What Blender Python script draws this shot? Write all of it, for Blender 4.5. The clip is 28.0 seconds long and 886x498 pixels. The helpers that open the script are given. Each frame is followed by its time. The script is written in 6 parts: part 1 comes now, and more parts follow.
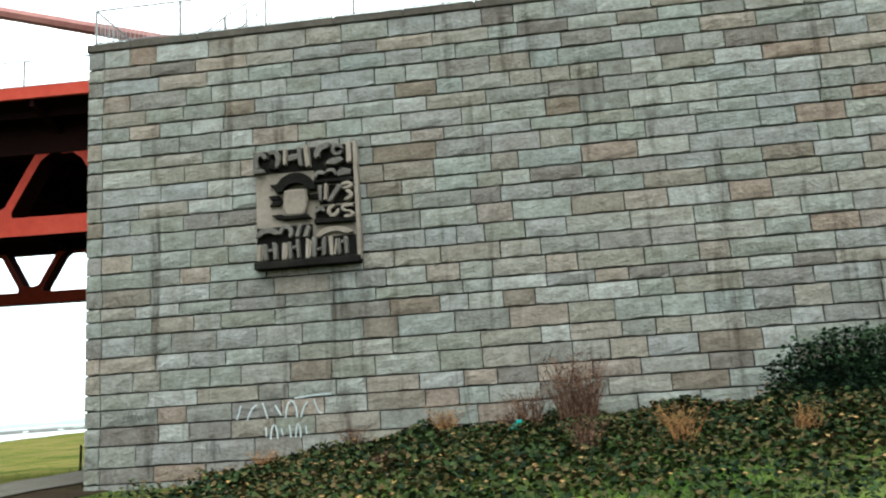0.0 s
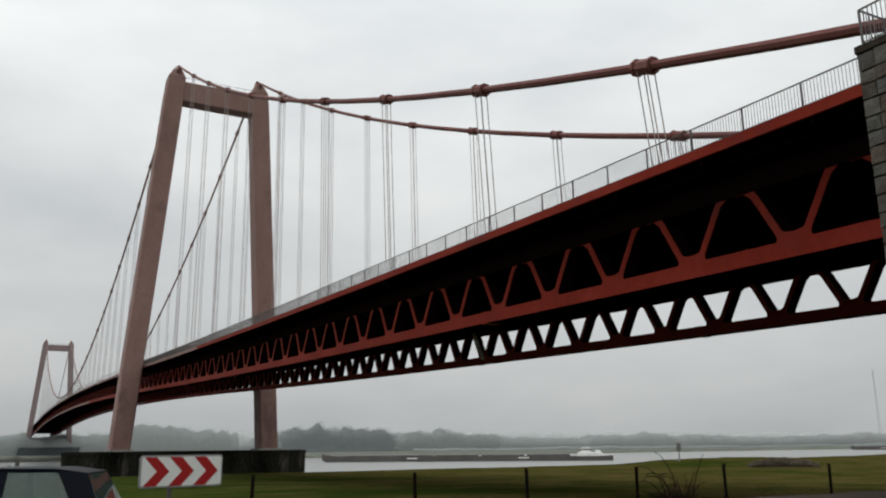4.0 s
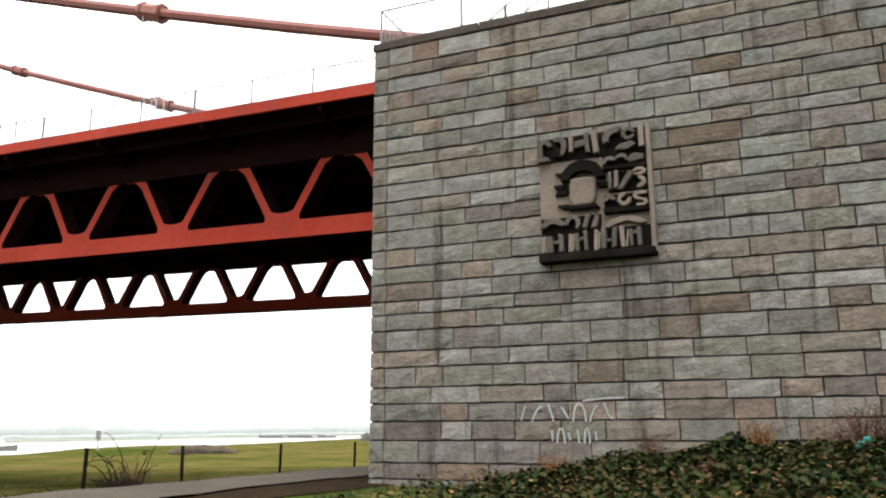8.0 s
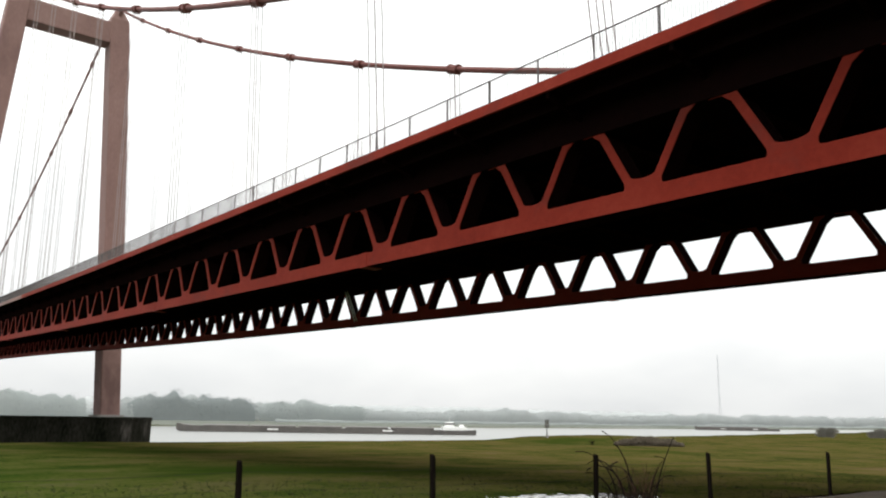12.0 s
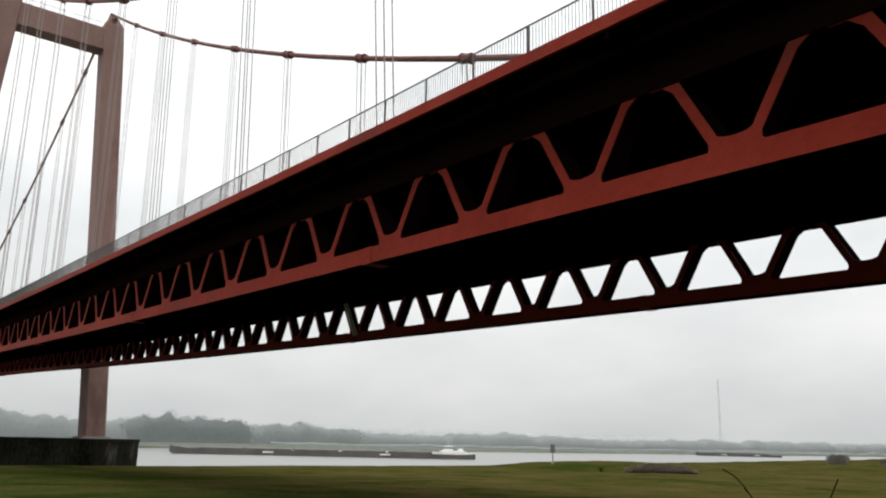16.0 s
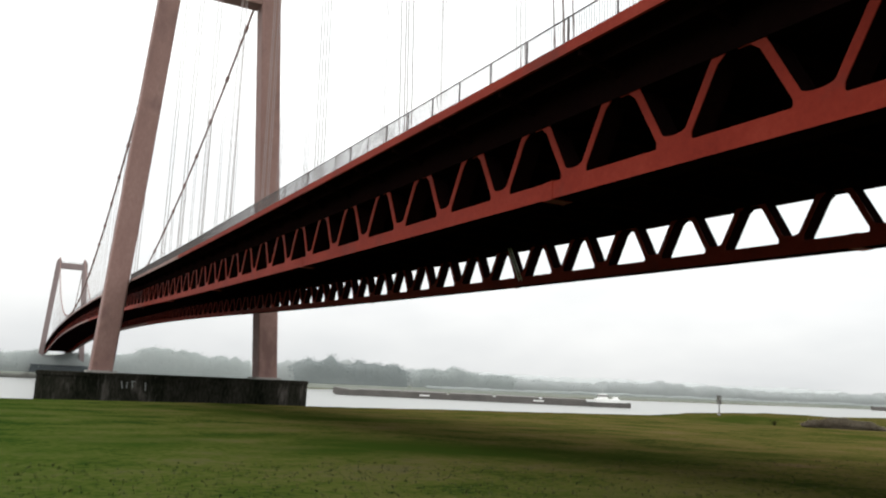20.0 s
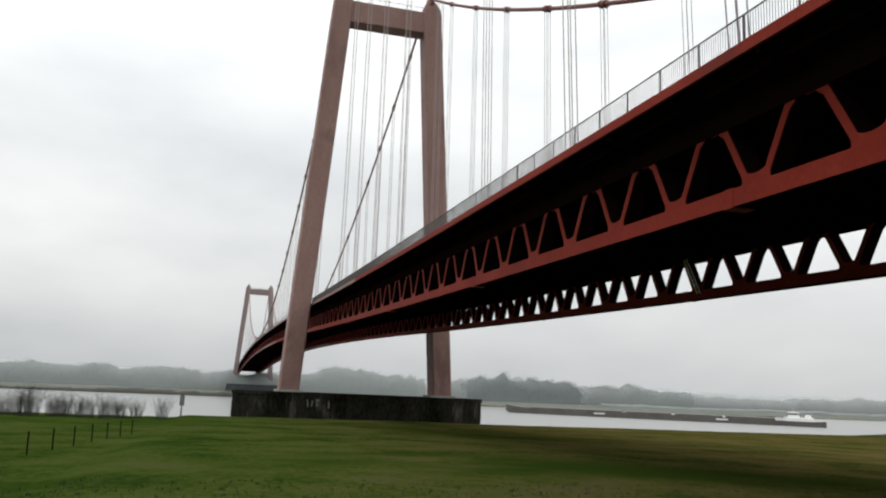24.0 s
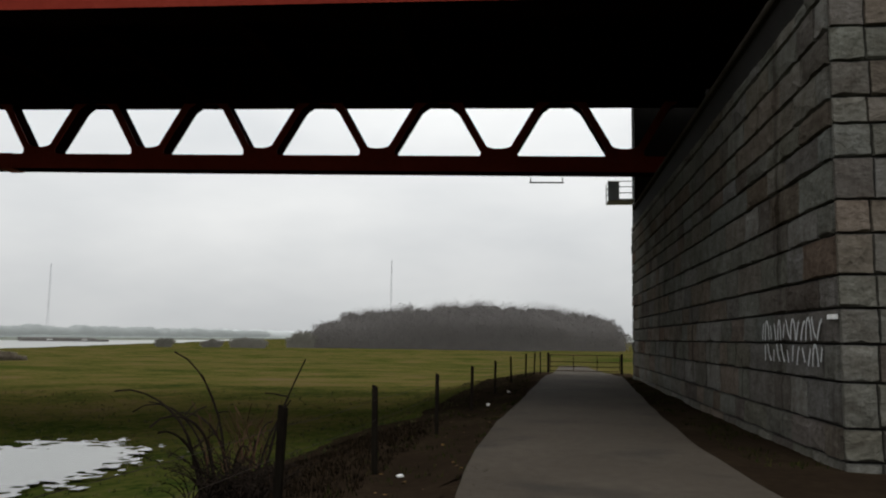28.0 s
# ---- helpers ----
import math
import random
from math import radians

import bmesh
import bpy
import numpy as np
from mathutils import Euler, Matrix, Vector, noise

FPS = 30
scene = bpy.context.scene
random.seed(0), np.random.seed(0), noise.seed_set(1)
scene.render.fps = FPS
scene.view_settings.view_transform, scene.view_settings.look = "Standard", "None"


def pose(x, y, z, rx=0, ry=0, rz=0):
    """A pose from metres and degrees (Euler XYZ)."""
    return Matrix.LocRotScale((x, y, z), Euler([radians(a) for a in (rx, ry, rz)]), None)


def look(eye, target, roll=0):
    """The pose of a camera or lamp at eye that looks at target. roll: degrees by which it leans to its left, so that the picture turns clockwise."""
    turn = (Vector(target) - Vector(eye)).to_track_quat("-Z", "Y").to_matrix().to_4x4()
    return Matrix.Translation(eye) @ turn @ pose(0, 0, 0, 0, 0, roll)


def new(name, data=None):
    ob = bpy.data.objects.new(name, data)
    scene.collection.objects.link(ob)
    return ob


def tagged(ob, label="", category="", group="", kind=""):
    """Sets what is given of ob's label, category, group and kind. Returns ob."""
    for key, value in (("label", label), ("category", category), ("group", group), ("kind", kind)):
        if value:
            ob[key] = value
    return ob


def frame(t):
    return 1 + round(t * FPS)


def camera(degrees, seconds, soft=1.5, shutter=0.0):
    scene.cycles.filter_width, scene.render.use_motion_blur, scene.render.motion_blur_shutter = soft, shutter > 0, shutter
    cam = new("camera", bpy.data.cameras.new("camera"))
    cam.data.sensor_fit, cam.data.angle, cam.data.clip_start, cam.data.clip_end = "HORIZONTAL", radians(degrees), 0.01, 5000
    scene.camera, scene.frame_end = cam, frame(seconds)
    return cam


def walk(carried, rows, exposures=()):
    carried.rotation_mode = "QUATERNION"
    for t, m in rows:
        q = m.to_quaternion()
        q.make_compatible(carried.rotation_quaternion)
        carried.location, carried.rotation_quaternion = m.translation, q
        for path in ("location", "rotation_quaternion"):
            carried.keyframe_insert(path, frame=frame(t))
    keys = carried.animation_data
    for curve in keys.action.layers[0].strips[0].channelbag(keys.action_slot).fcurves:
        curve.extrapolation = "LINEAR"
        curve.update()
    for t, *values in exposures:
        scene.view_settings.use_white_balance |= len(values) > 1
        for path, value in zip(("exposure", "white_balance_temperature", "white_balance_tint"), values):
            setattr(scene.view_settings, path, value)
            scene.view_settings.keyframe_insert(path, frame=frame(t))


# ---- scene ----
cam = camera(57.67, 28.0, soft=2.1)
PATH = [
    (0, (-12.276, 21.023, 1.615), (-11.257, 11.237, 3.401), -3.85),
    (0.5, (-13.485, 21.228, 1.421), (-9.791, 12.136, 3.341), -3.59),
    (1, (-13.599, 21.315, 1.342), (-7.929, 13.353, 3.454), -2.67),
    (1.5, (-13.729, 21.537, 1.382), (-6.541, 14.943, 3.584), -1.86),
    (2, (-13.712, 21.317, 1.219), (-5.665, 15.835, 3.497), -1.07),
    (2.5, (-13.592, 21.123, 1.241), (-5.165, 16.259, 3.549), -0.70),
    (4.5, (-12.590, 20.469, 1.477), (-4.044, 15.834, 3.819), -0.43),
    (5, (-12.105, 20.346, 1.421), (-3.833, 15.279, 3.853), -0.18),
    (5.5, (-11.615, 20.110, 1.373), (-3.855, 14.332, 3.903), 0.14),
    (6, (-11.478, 19.764, 1.303), (-4.340, 13.253, 3.885), 0.79),
    (6.5, (-10.920, 19.716, 1.398), (-4.649, 12.343, 3.912), 1.34),
    (7, (-10.711, 19.772, 1.377), (-5.493, 11.581, 3.761), 1.09),
    (7.5, (-11.008, 20.233, 1.242), (-6.969, 11.351, 3.429), 0.80),
    (8, (-10.475, 19.807, 1.154), (-6.713, 10.801, 3.332), -0.28),
    (8.5, (-9.077, 18.463, 1.331), (-3.936, 10.263, 3.846), 0.50),
    (9, (-8.272, 17.780, 1.344), (-2.482, 10.043, 3.916), 0.58),
    (9.5, (-7.675, 17.482, 1.300), (-1.493, 9.998, 3.701), 1.40),
    (10, (-7.021, 17.150, 1.349), (-0.487, 9.879, 3.457), 1.75),
    (10.5, (-6.491, 16.734, 1.339), (0.399, 9.754, 3.291), 1.59),
    (11, (-5.992, 16.580, 1.342), (1.217, 9.932, 3.303), 1.28),
    (11.5, (-5.397, 16.348, 1.392), (2.332, 10.379, 3.541), 1.26),
    (13.5, (-2.534, 14.277, 1.320), (4.926, 7.790, 2.827), 0.77),
    (14, (-1.713, 13.693, 1.491), (5.390, 6.832, 3.060), 0.23),
    (14.5, (-1.038, 13.393, 1.478), (6.283, 6.807, 3.217), 0.66),
    (15, (-0.927, 13.533, 1.344), (6.773, 7.449, 3.262), 1.24),
    (15.5, (-0.085, 13.200, 1.399), (7.846, 7.499, 3.546), 1.64),
    (16, (0.604, 12.849, 1.459), (8.300, 6.895, 3.767), 1.36),
    (16.5, (0.967, 12.665, 1.507), (8.359, 6.327, 3.784), 1.08),
    (17, (1.163, 12.214, 1.543), (8.540, 6.163, 3.686), 1.22),
    (17.5, (1.230, 13.014, 1.390), (8.610, 6.580, 3.425), 1.58),
    (18, (1.260, 13.341, 1.256), (8.730, 6.983, 3.202), 1.86),
    (18.5, (1.311, 13.796, 1.178), (8.920, 7.581, 3.043), 2.28),
    (19, (1.681, 13.631, 1.236), (9.598, 7.795, 3.044), 2.58),
    (19.5, (2.575, 12.855, 1.370), (10.934, 7.649, 3.111), 2.62),
    (20, (3.273, 12.559, 1.495), (12.060, 8.065, 3.109), 2.59),
    (20.5, (3.654, 12.332, 1.599), (12.803, 8.587, 3.110), 2.35),
    (21, (3.687, 12.363, 1.724), (13.061, 9.190, 3.162), 2.04),
    (21.5, (3.750, 12.509, 1.673), (13.228, 9.667, 3.118), 2.00),
    (23.5, (3.454, 12.804, 1.584), (12.971, 10.201, 3.217), 2.19),
    (24, (3.486, 12.668, 1.556), (12.997, 10.113, 3.290), 2.41),
    (24.5, (3.538, 12.535, 1.535), (13.041, 10.027, 3.380), 2.69),
    (25, (3.878, 12.549, 1.500), (13.195, 9.503, 3.480), 2.58),
    (25.5, (4.119, 12.337, 1.426), (12.817, 7.756, 3.260), 1.49),
    (26, (3.771, 11.945, 1.367), (11.016, 5.210, 2.833), 0.25),
    (26.5, (3.642, 11.893, 1.344), (8.308, 3.136, 2.585), 0.78),
    (27, (3.742, 11.411, 1.363), (6.365, 1.824, 2.454), 2.25),
    (27.5, (3.637, 11.431, 1.360), (5.745, 1.699, 2.281), 1.84),
    (28, (3.730, 10.876, 1.337), (4.996, 1.017, 2.433), 0.91),
]
EXPOSURES = (
    (0.0, 2.38, 5850, -5), (0.5, 2.15, 6150, 0), (1.0, 1.3, 6350, 7), (1.5, 0.6, 6400, 6), (2.0, -0.08, 6350, 5), (5.0, -0.2, 6450, 9), (6.0, 0.15, 6450, 9), (6.5, 0.55, 6500, 9), (7.0, 0.58, 6500, 9), (7.5, 1.5, 6550, 9), (8.0, 1.95, 6550, 9),
    (9.0, 0.96, 6550, 9), (11.0, 0.85, 6550, 9), (14.0, 0.45, 6500, 9), (15.0, 0.5, 6500, 9), (16.0, 0.3, 6500, 9), (17.0, 0.75, 6500, 9), (20.0, 0.65, 6500, 9), (21.0, 0.15, 6450, 9), (24.0, 0.2, 6450, 9), (25.0, -0.1, 6450, 9), (26.0, 0.5, 6450, 9), (27.0, 0.25, 6450, 9), (28.0, 0.15, 6450, 9))
walk(cam, [(t, look(eye, target, roll)) for t, eye, target, roll in PATH], EXPOSURES)

# ---- sky and light: a bright overcast winter day ----
world = bpy.data.worlds.new("overcast_sky")
scene.world = world
world.use_nodes = True


def world_sky():
    nt = world.node_tree
    nt.nodes.clear()
    out = nt.nodes.new("ShaderNodeOutputWorld")
    bg = nt.nodes.new("ShaderNodeBackground")
    sky = nt.nodes.new("ShaderNodeTexSky")
    sky.sky_type = "NISHITA"
    sky.sun_disc = False
    sky.sun_elevation = radians(60)
    sky.sun_rotation = radians(344)
    sky.dust_density = 6.0
    grey = nt.nodes.new("ShaderNodeHueSaturation")
    grey.inputs["Saturation"].default_value = 0.12
    cloud = nt.nodes.new("ShaderNodeTexNoise")
    cloud.inputs["Scale"].default_value = 2.2
    cloud.inputs["Detail"].default_value = 5.0
    coord = nt.nodes.new("ShaderNodeTexCoord")
    squash = nt.nodes.new("ShaderNodeMapping")
    squash.inputs["Scale"].default_value = (1.0, 1.0, 2.6)
    ramp = nt.nodes.new("ShaderNodeValToRGB")
    ramp.color_ramp.elements[0].position = 0.25
    ramp.color_ramp.elements[0].color = (5.6, 5.8, 6.0, 1)
    ramp.color_ramp.elements[1].position = 0.75
    ramp.color_ramp.elements[1].color = (8.7, 8.7, 8.6, 1)
    mix = nt.nodes.new("ShaderNodeMixRGB")
    mix.inputs["Fac"].default_value = 0.88
    nt.links.new(sky.outputs["Color"], grey.inputs["Color"])
    nt.links.new(coord.outputs["Generated"], squash.inputs["Vector"])
    nt.links.new(squash.outputs["Vector"], cloud.inputs["Vector"])
    nt.links.new(cloud.outputs["Fac"], ramp.inputs["Fac"])
    nt.links.new(grey.outputs["Color"], mix.inputs["Color1"])
    nt.links.new(ramp.outputs["Color"], mix.inputs["Color2"])
    split = nt.nodes.new("ShaderNodeSeparateXYZ")
    nt.links.new(coord.outputs["Generated"], split.inputs["Vector"])
    rise = nt.nodes.new("ShaderNodeMapRange")       # overcast sky: brightest overhead, duller towards the horizon
    rise.inputs["From Min"].default_value, rise.inputs["From Max"].default_value = 0.0, 1.0
    rise.inputs["To Min"].default_value, rise.inputs["To Max"].default_value = 0.66, 1.85
    nt.links.new(split.outputs["Z"], rise.inputs["Value"])
    dull = nt.nodes.new("ShaderNodeVectorMath")
    dull.operation = "SCALE"
    nt.links.new(mix.outputs["Color"], dull.inputs[0])
    nt.links.new(rise.outputs["Result"], dull.inputs["Scale"])
    nt.links.new(dull.outputs["Vector"], bg.inputs["Color"])
    bg.inputs["Strength"].default_value = 0.12
    nt.links.new(bg.outputs["Background"], out.inputs["Surface"])


world_sky()
sun_data = bpy.data.lights.new("sun", "SUN")
sun_data.energy, sun_data.angle, sun_data.color = 0.6, radians(30), (1.0, 0.97, 0.93)
sun = new("sun", sun_data)
sun.matrix_world = look((0, 0, 60), (9, -31, 0))


# ---- materials ----
def material(name, colours, scale=1.0, rough=0.8, metal=0.0, bump=0.0, bump_scale=None, per_object=0.0, stain=None, stain_scale=0.3, stain_at=0.55, island=False, stretch=(1, 1, 1), stain_stretch=None, gloss=0.12, span=(0.28, 0.72), thin=0.0):
    """Two scales of colour variation, an optional stain layer, a per-piece shift and fine relief."""
    mat = bpy.data.materials.new(name)
    mat.use_nodes = True
    nt = mat.node_tree
    bsdf = nt.nodes["Principled BSDF"]
    bsdf.inputs["Roughness"].default_value = rough
    bsdf.inputs["Metallic"].default_value = metal
    bsdf.inputs["Specular IOR Level"].default_value = gloss
    geo = nt.nodes.new("ShaderNodeNewGeometry")
    mapping = nt.nodes.new("ShaderNodeMapping")
    mapping.inputs["Scale"].default_value = stretch
    nt.links.new(geo.outputs["Position"], mapping.inputs["Vector"])

    def tex(s, detail):
        n = nt.nodes.new("ShaderNodeTexNoise")
        n.inputs["Scale"].default_value = s
        n.inputs["Detail"].default_value = detail
        n.inputs["Roughness"].default_value = 0.62
        nt.links.new(mapping.outputs["Vector"], n.inputs["Vector"])
        return n

    big, fine = tex(scale * 0.35, 4), tex(scale * 6.0, 6)
    add = nt.nodes.new("ShaderNodeMath")
    add.operation = "MULTIPLY_ADD"
    add.inputs[1].default_value = 0.45
    nt.links.new(fine.outputs["Fac"], add.inputs[0])
    half = nt.nodes.new("ShaderNodeMath")
    half.operation = "MULTIPLY"
    half.inputs[1].default_value = 0.55
    nt.links.new(big.outputs["Fac"], half.inputs[0])
    nt.links.new(half.outputs["Value"], add.inputs[2])
    value = add.outputs["Value"]
    if per_object:
        info = nt.nodes.new("ShaderNodeObjectInfo")
        source = geo.outputs["Random Per Island"] if island else info.outputs["Random"]
        shift = nt.nodes.new("ShaderNodeMath")
        shift.operation = "SUBTRACT"
        shift.inputs[1].default_value = 0.5
        nt.links.new(source, shift.inputs[0])
        both = nt.nodes.new("ShaderNodeMath")
        both.operation = "MULTIPLY_ADD"
        both.inputs[1].default_value = per_object
        nt.links.new(shift.outputs["Value"], both.inputs[0])
        nt.links.new(value, both.inputs[2])
        value = both.outputs["Value"]
    ramp = nt.nodes.new("ShaderNodeValToRGB")
    els = ramp.color_ramp.elements
    lo, hi = span
    for i, c in enumerate(colours):
        p = lo + (hi - lo) * i / max(1, len(colours) - 1)
        el = els[i] if i < 2 else els.new(p)
        el.position, el.color = p, (*c, 1)
    nt.links.new(value, ramp.inputs["Fac"])
    colour = ramp.outputs["Color"]
    if stain:
        patch = tex(stain_scale, 5)
        if stain_stretch:
            drawn = nt.nodes.new("ShaderNodeMapping")
            drawn.inputs["Scale"].default_value = stain_stretch
            nt.links.new(geo.outputs["Position"], drawn.inputs["Vector"])
            nt.links.new(drawn.outputs["Vector"], patch.inputs["Vector"])
        mask = nt.nodes.new("ShaderNodeValToRGB")
        mask.color_ramp.elements[0].position, mask.color_ramp.elements[1].position = stain_at, stain_at + 0.14
        nt.links.new(patch.outputs["Fac"], mask.inputs["Fac"])
        mix = nt.nodes.new("ShaderNodeMixRGB")
        mix.inputs["Color2"].default_value = (*stain, 1)
        nt.links.new(mask.outputs["Color"], mix.inputs["Fac"])
        nt.links.new(colour, mix.inputs["Color1"])
        colour = mix.outputs["Color"]
    nt.links.new(colour, bsdf.inputs["Base Color"])
    if bump:
        relief = tex(bump_scale or scale * 10, 6)
        bn = nt.nodes.new("ShaderNodeBump")
        bn.inputs["Strength"].default_value = bump
        bn.inputs["Distance"].default_value = 0.02
        nt.links.new(relief.outputs["Fac"], bn.inputs["Height"])
        nt.links.new(bn.outputs["Normal"], bsdf.inputs["Normal"])
    if thin:
        # fine twigs let light through
        leaf_light = nt.nodes.new("ShaderNodeBsdfTranslucent")
        nt.links.new(colour, leaf_light.inputs["Color"])
        blend = nt.nodes.new("ShaderNodeMixShader")
        blend.inputs["Fac"].default_value = thin
        nt.links.new(bsdf.outputs["BSDF"], blend.inputs[1])
        nt.links.new(leaf_light.outputs["BSDF"], blend.inputs[2])
        nt.links.new(blend.outputs["Shader"], nt.nodes["Material Output"].inputs["Surface"])
    return mat


STONE_TONES = [(0.103, 0.105, 0.091), (0.084, 0.082, 0.073), (0.117, 0.122, 0.110), (0.101, 0.077, 0.061), (0.110, 0.111, 0.108), (0.077, 0.063, 0.049), (0.131, 0.126, 0.112), (0.096, 0.101, 0.094), (0.122, 0.101, 0.084), (0.091, 0.090, 0.075), (0.145, 0.142, 0.133), (0.105, 0.103, 0.098), (0.070, 0.061, 0.054), (0.112, 0.115, 0.103)]


def sandstone(name, island):
    """Blocks of differing hue, grain and bedding inside each, soot runs down the wall."""
    mat = bpy.data.materials.new(name)
    mat.use_nodes = True
    nt = mat.node_tree
    bsdf = nt.nodes["Principled BSDF"]
    bsdf.inputs["Roughness"].default_value = 0.93
    bsdf.inputs["Specular IOR Level"].default_value = 0.0
    geo = nt.nodes.new("ShaderNodeNewGeometry")
    pick = geo.outputs["Random Per Island"] if island else nt.nodes.new("ShaderNodeObjectInfo").outputs["Random"]
    ramp = nt.nodes.new("ShaderNodeValToRGB")
    els = ramp.color_ramp.elements
    for i, c in enumerate(STONE_TONES):
        p = i / (len(STONE_TONES) - 1)
        el = els[i] if i < 2 else els.new(p)
        el.position, el.color = p, (*c, 1)
    nt.links.new(pick, ramp.inputs["Fac"])
    colour = ramp.outputs["Color"]

    def tex(s, detail, stretch):
        m = nt.nodes.new("ShaderNodeMapping")
        m.inputs["Scale"].default_value = stretch
        nt.links.new(geo.outputs["Position"], m.inputs["Vector"])
        n = nt.nodes.new("ShaderNodeTexNoise")
        n.inputs["Scale"].default_value = s
        n.inputs["Detail"].default_value = detail
        n.inputs["Roughness"].default_value = 0.65
        nt.links.new(m.outputs["Vector"], n.inputs["Vector"])
        return n.outputs["Fac"]

    def over(fac, lo, hi, dark, light):
        """Multiply the colour by a grey that runs with a noise."""
        nonlocal colour
        r = nt.nodes.new("ShaderNodeValToRGB")
        r.color_ramp.elements[0].position, r.color_ramp.elements[1].position = lo, hi
        r.color_ramp.elements[0].color = (*dark, 1)
        r.color_ramp.elements[1].color = (*light, 1)
        nt.links.new(fac, r.inputs["Fac"])
        m = nt.nodes.new("ShaderNodeMixRGB")
        m.blend_type = "MULTIPLY"
        m.inputs["Fac"].default_value = 1.0
        nt.links.new(colour, m.inputs["Color1"])
        nt.links.new(r.outputs["Color"], m.inputs["Color2"])
        colour = m.outputs["Color"]

    over(tex(10, 5, (1, 1, 1.6)), 0.30, 0.70, (0.78, 0.76, 0.74), (1.18, 1.18, 1.18))
    over(tex(2.6, 4, (1, 1, 1)), 0.32, 0.68, (0.76, 0.72, 0.68), (1.16, 1.16, 1.16))
    over(tex(1.3, 5, (1, 1, 0.10)), 0.57, 0.70, (1, 1, 1), (0.40, 0.38, 0.35))
    nt.links.new(colour, bsdf.inputs["Base Color"])
    bump = nt.nodes.new("ShaderNodeBump")
    bump.inputs["Strength"].default_value = 1.0
    bump.inputs["Distance"].default_value = 0.05
    nt.links.new(tex(9, 6, (1, 1, 1.3)), bump.inputs["Height"])
    nt.links.new(bump.outputs["Normal"], bsdf.inputs["Normal"])
    return mat


STONE = sandstone("sandstone", False)
STONE_REST = sandstone("sandstone_rest", True)
MORTAR = material("dark_mortar", [(0.0072, 0.0066, 0.006), (0.018, 0.0162, 0.0144)], 3, 0.95, bump=0.5)
COPING = material("weathered_coping", [(0.02083, 0.01734, 0.01433), (0.04166, 0.03468, 0.02867), (0.07291, 0.06115, 0.05059)], 1.5, 0.9, bump=0.5, stain=(0.035, 0.035, 0.03), stain_scale=0.8, gloss=0.0)
CONCRETE = material("old_concrete", [(0.16, 0.155, 0.14), (0.26, 0.25, 0.23), (0.34, 0.33, 0.31)], 1.2, 0.9, bump=0.4, stain=(0.07, 0.07, 0.06), stain_scale=0.5)
PIER = material("algae_stained_concrete", [(0.00372, 0.00434, 0.0031), (0.00992, 0.01054, 0.00744), (0.02108, 0.01984, 0.01612), (0.0372, 0.03348, 0.0279)], 0.9, 0.9, bump=0.4, stain=(0.0806, 0.07316, 0.0651), stain_scale=0.42, stain_at=0.57, stretch=(0.496, 0.496, 0.186), stain_stretch=(1.0, 1.0, 0.28), span=(0.36, 0.64), gloss=0.0)
# far pier concrete, blue-grey because haze is put into its colour
HAZED_PIER = material("concrete_with_haze", [(0.055, 0.065, 0.07), (0.075, 0.085, 0.09), (0.095, 0.105, 0.11)], 0.4, 0.9, gloss=0.0)
RED = material("red_steel_paint", [(0.1406, 0.0143, 0.008208), (0.185, 0.0211, 0.01163), (0.2257, 0.03336, 0.01984)], 0.8, 0.6, bump=0.1, stain=(0.1295, 0.02315, 0.01642), stain_scale=0.35, gloss=0.05)
# faded paint; farther bridge parts also use it for haze put into colour
FADED_HAZED = material("faded_hazed_red_paint", [(0.1788, 0.1046, 0.09017), (0.2305, 0.1366, 0.1195), (0.2823, 0.1814, 0.1608)], 0.5, 0.65, bump=0.1, stain=(0.17, 0.10, 0.088), stain_scale=0.25, stretch=(1, 1, 0.5), gloss=0.2)
# greyed copy of the red paint: distance haze is in the base colour
HAZED_RED = material("red_paint_with_haze", [(0.20, 0.155, 0.15), (0.235, 0.185, 0.18), (0.27, 0.22, 0.215)], 0.5, 0.75, stretch=(1, 1, 0.5), gloss=0.0)
# the red steel paint darkened: shade beneath the deck is in the colour
SHADED_RED = material("red_paint_in_shade", [(0.0042, 0.0024, 0.0021), (0.00756, 0.0033, 0.003), (0.01344, 0.0048, 0.0036)], 0.7, 0.8, bump=0.1, gloss=0.0)
RAIL = material("dark_steel_rail", [(0.07, 0.062, 0.06), (0.12, 0.105, 0.10)], 3, 0.55, metal=0.2, gloss=0.35)
ROPE = material("grey_red_rope", [(0.26, 0.22, 0.21), (0.34, 0.29, 0.28)], 2, 0.6)
CABLE = material("weathered_cable_paint", [(0.1115, 0.03621, 0.02939), (0.1443, 0.05353, 0.04592), (0.1837, 0.07872, 0.07163)], 0.8, 0.6, bump=0.1, stain=(0.20, 0.085, 0.068), stain_scale=0.4)
GALV = material("galvanised_steel", [(0.28, 0.28, 0.28), (0.42, 0.42, 0.42)], 3, 0.45, metal=0.7)
GRASS = material("winter_meadow", [(0.007979, 0.01675, 0.004064), (0.01994, 0.03031, 0.00542), (0.03989, 0.04545, 0.009484), (0.05319, 0.04943, 0.01625), (0.03855, 0.03667, 0.01897)], 0.5, 0.95, bump=1.0, bump_scale=9, stain=(0.016, 0.029, 0.004), stain_scale=0.035, stain_at=0.53, gloss=0.0, span=(0.34, 0.70))


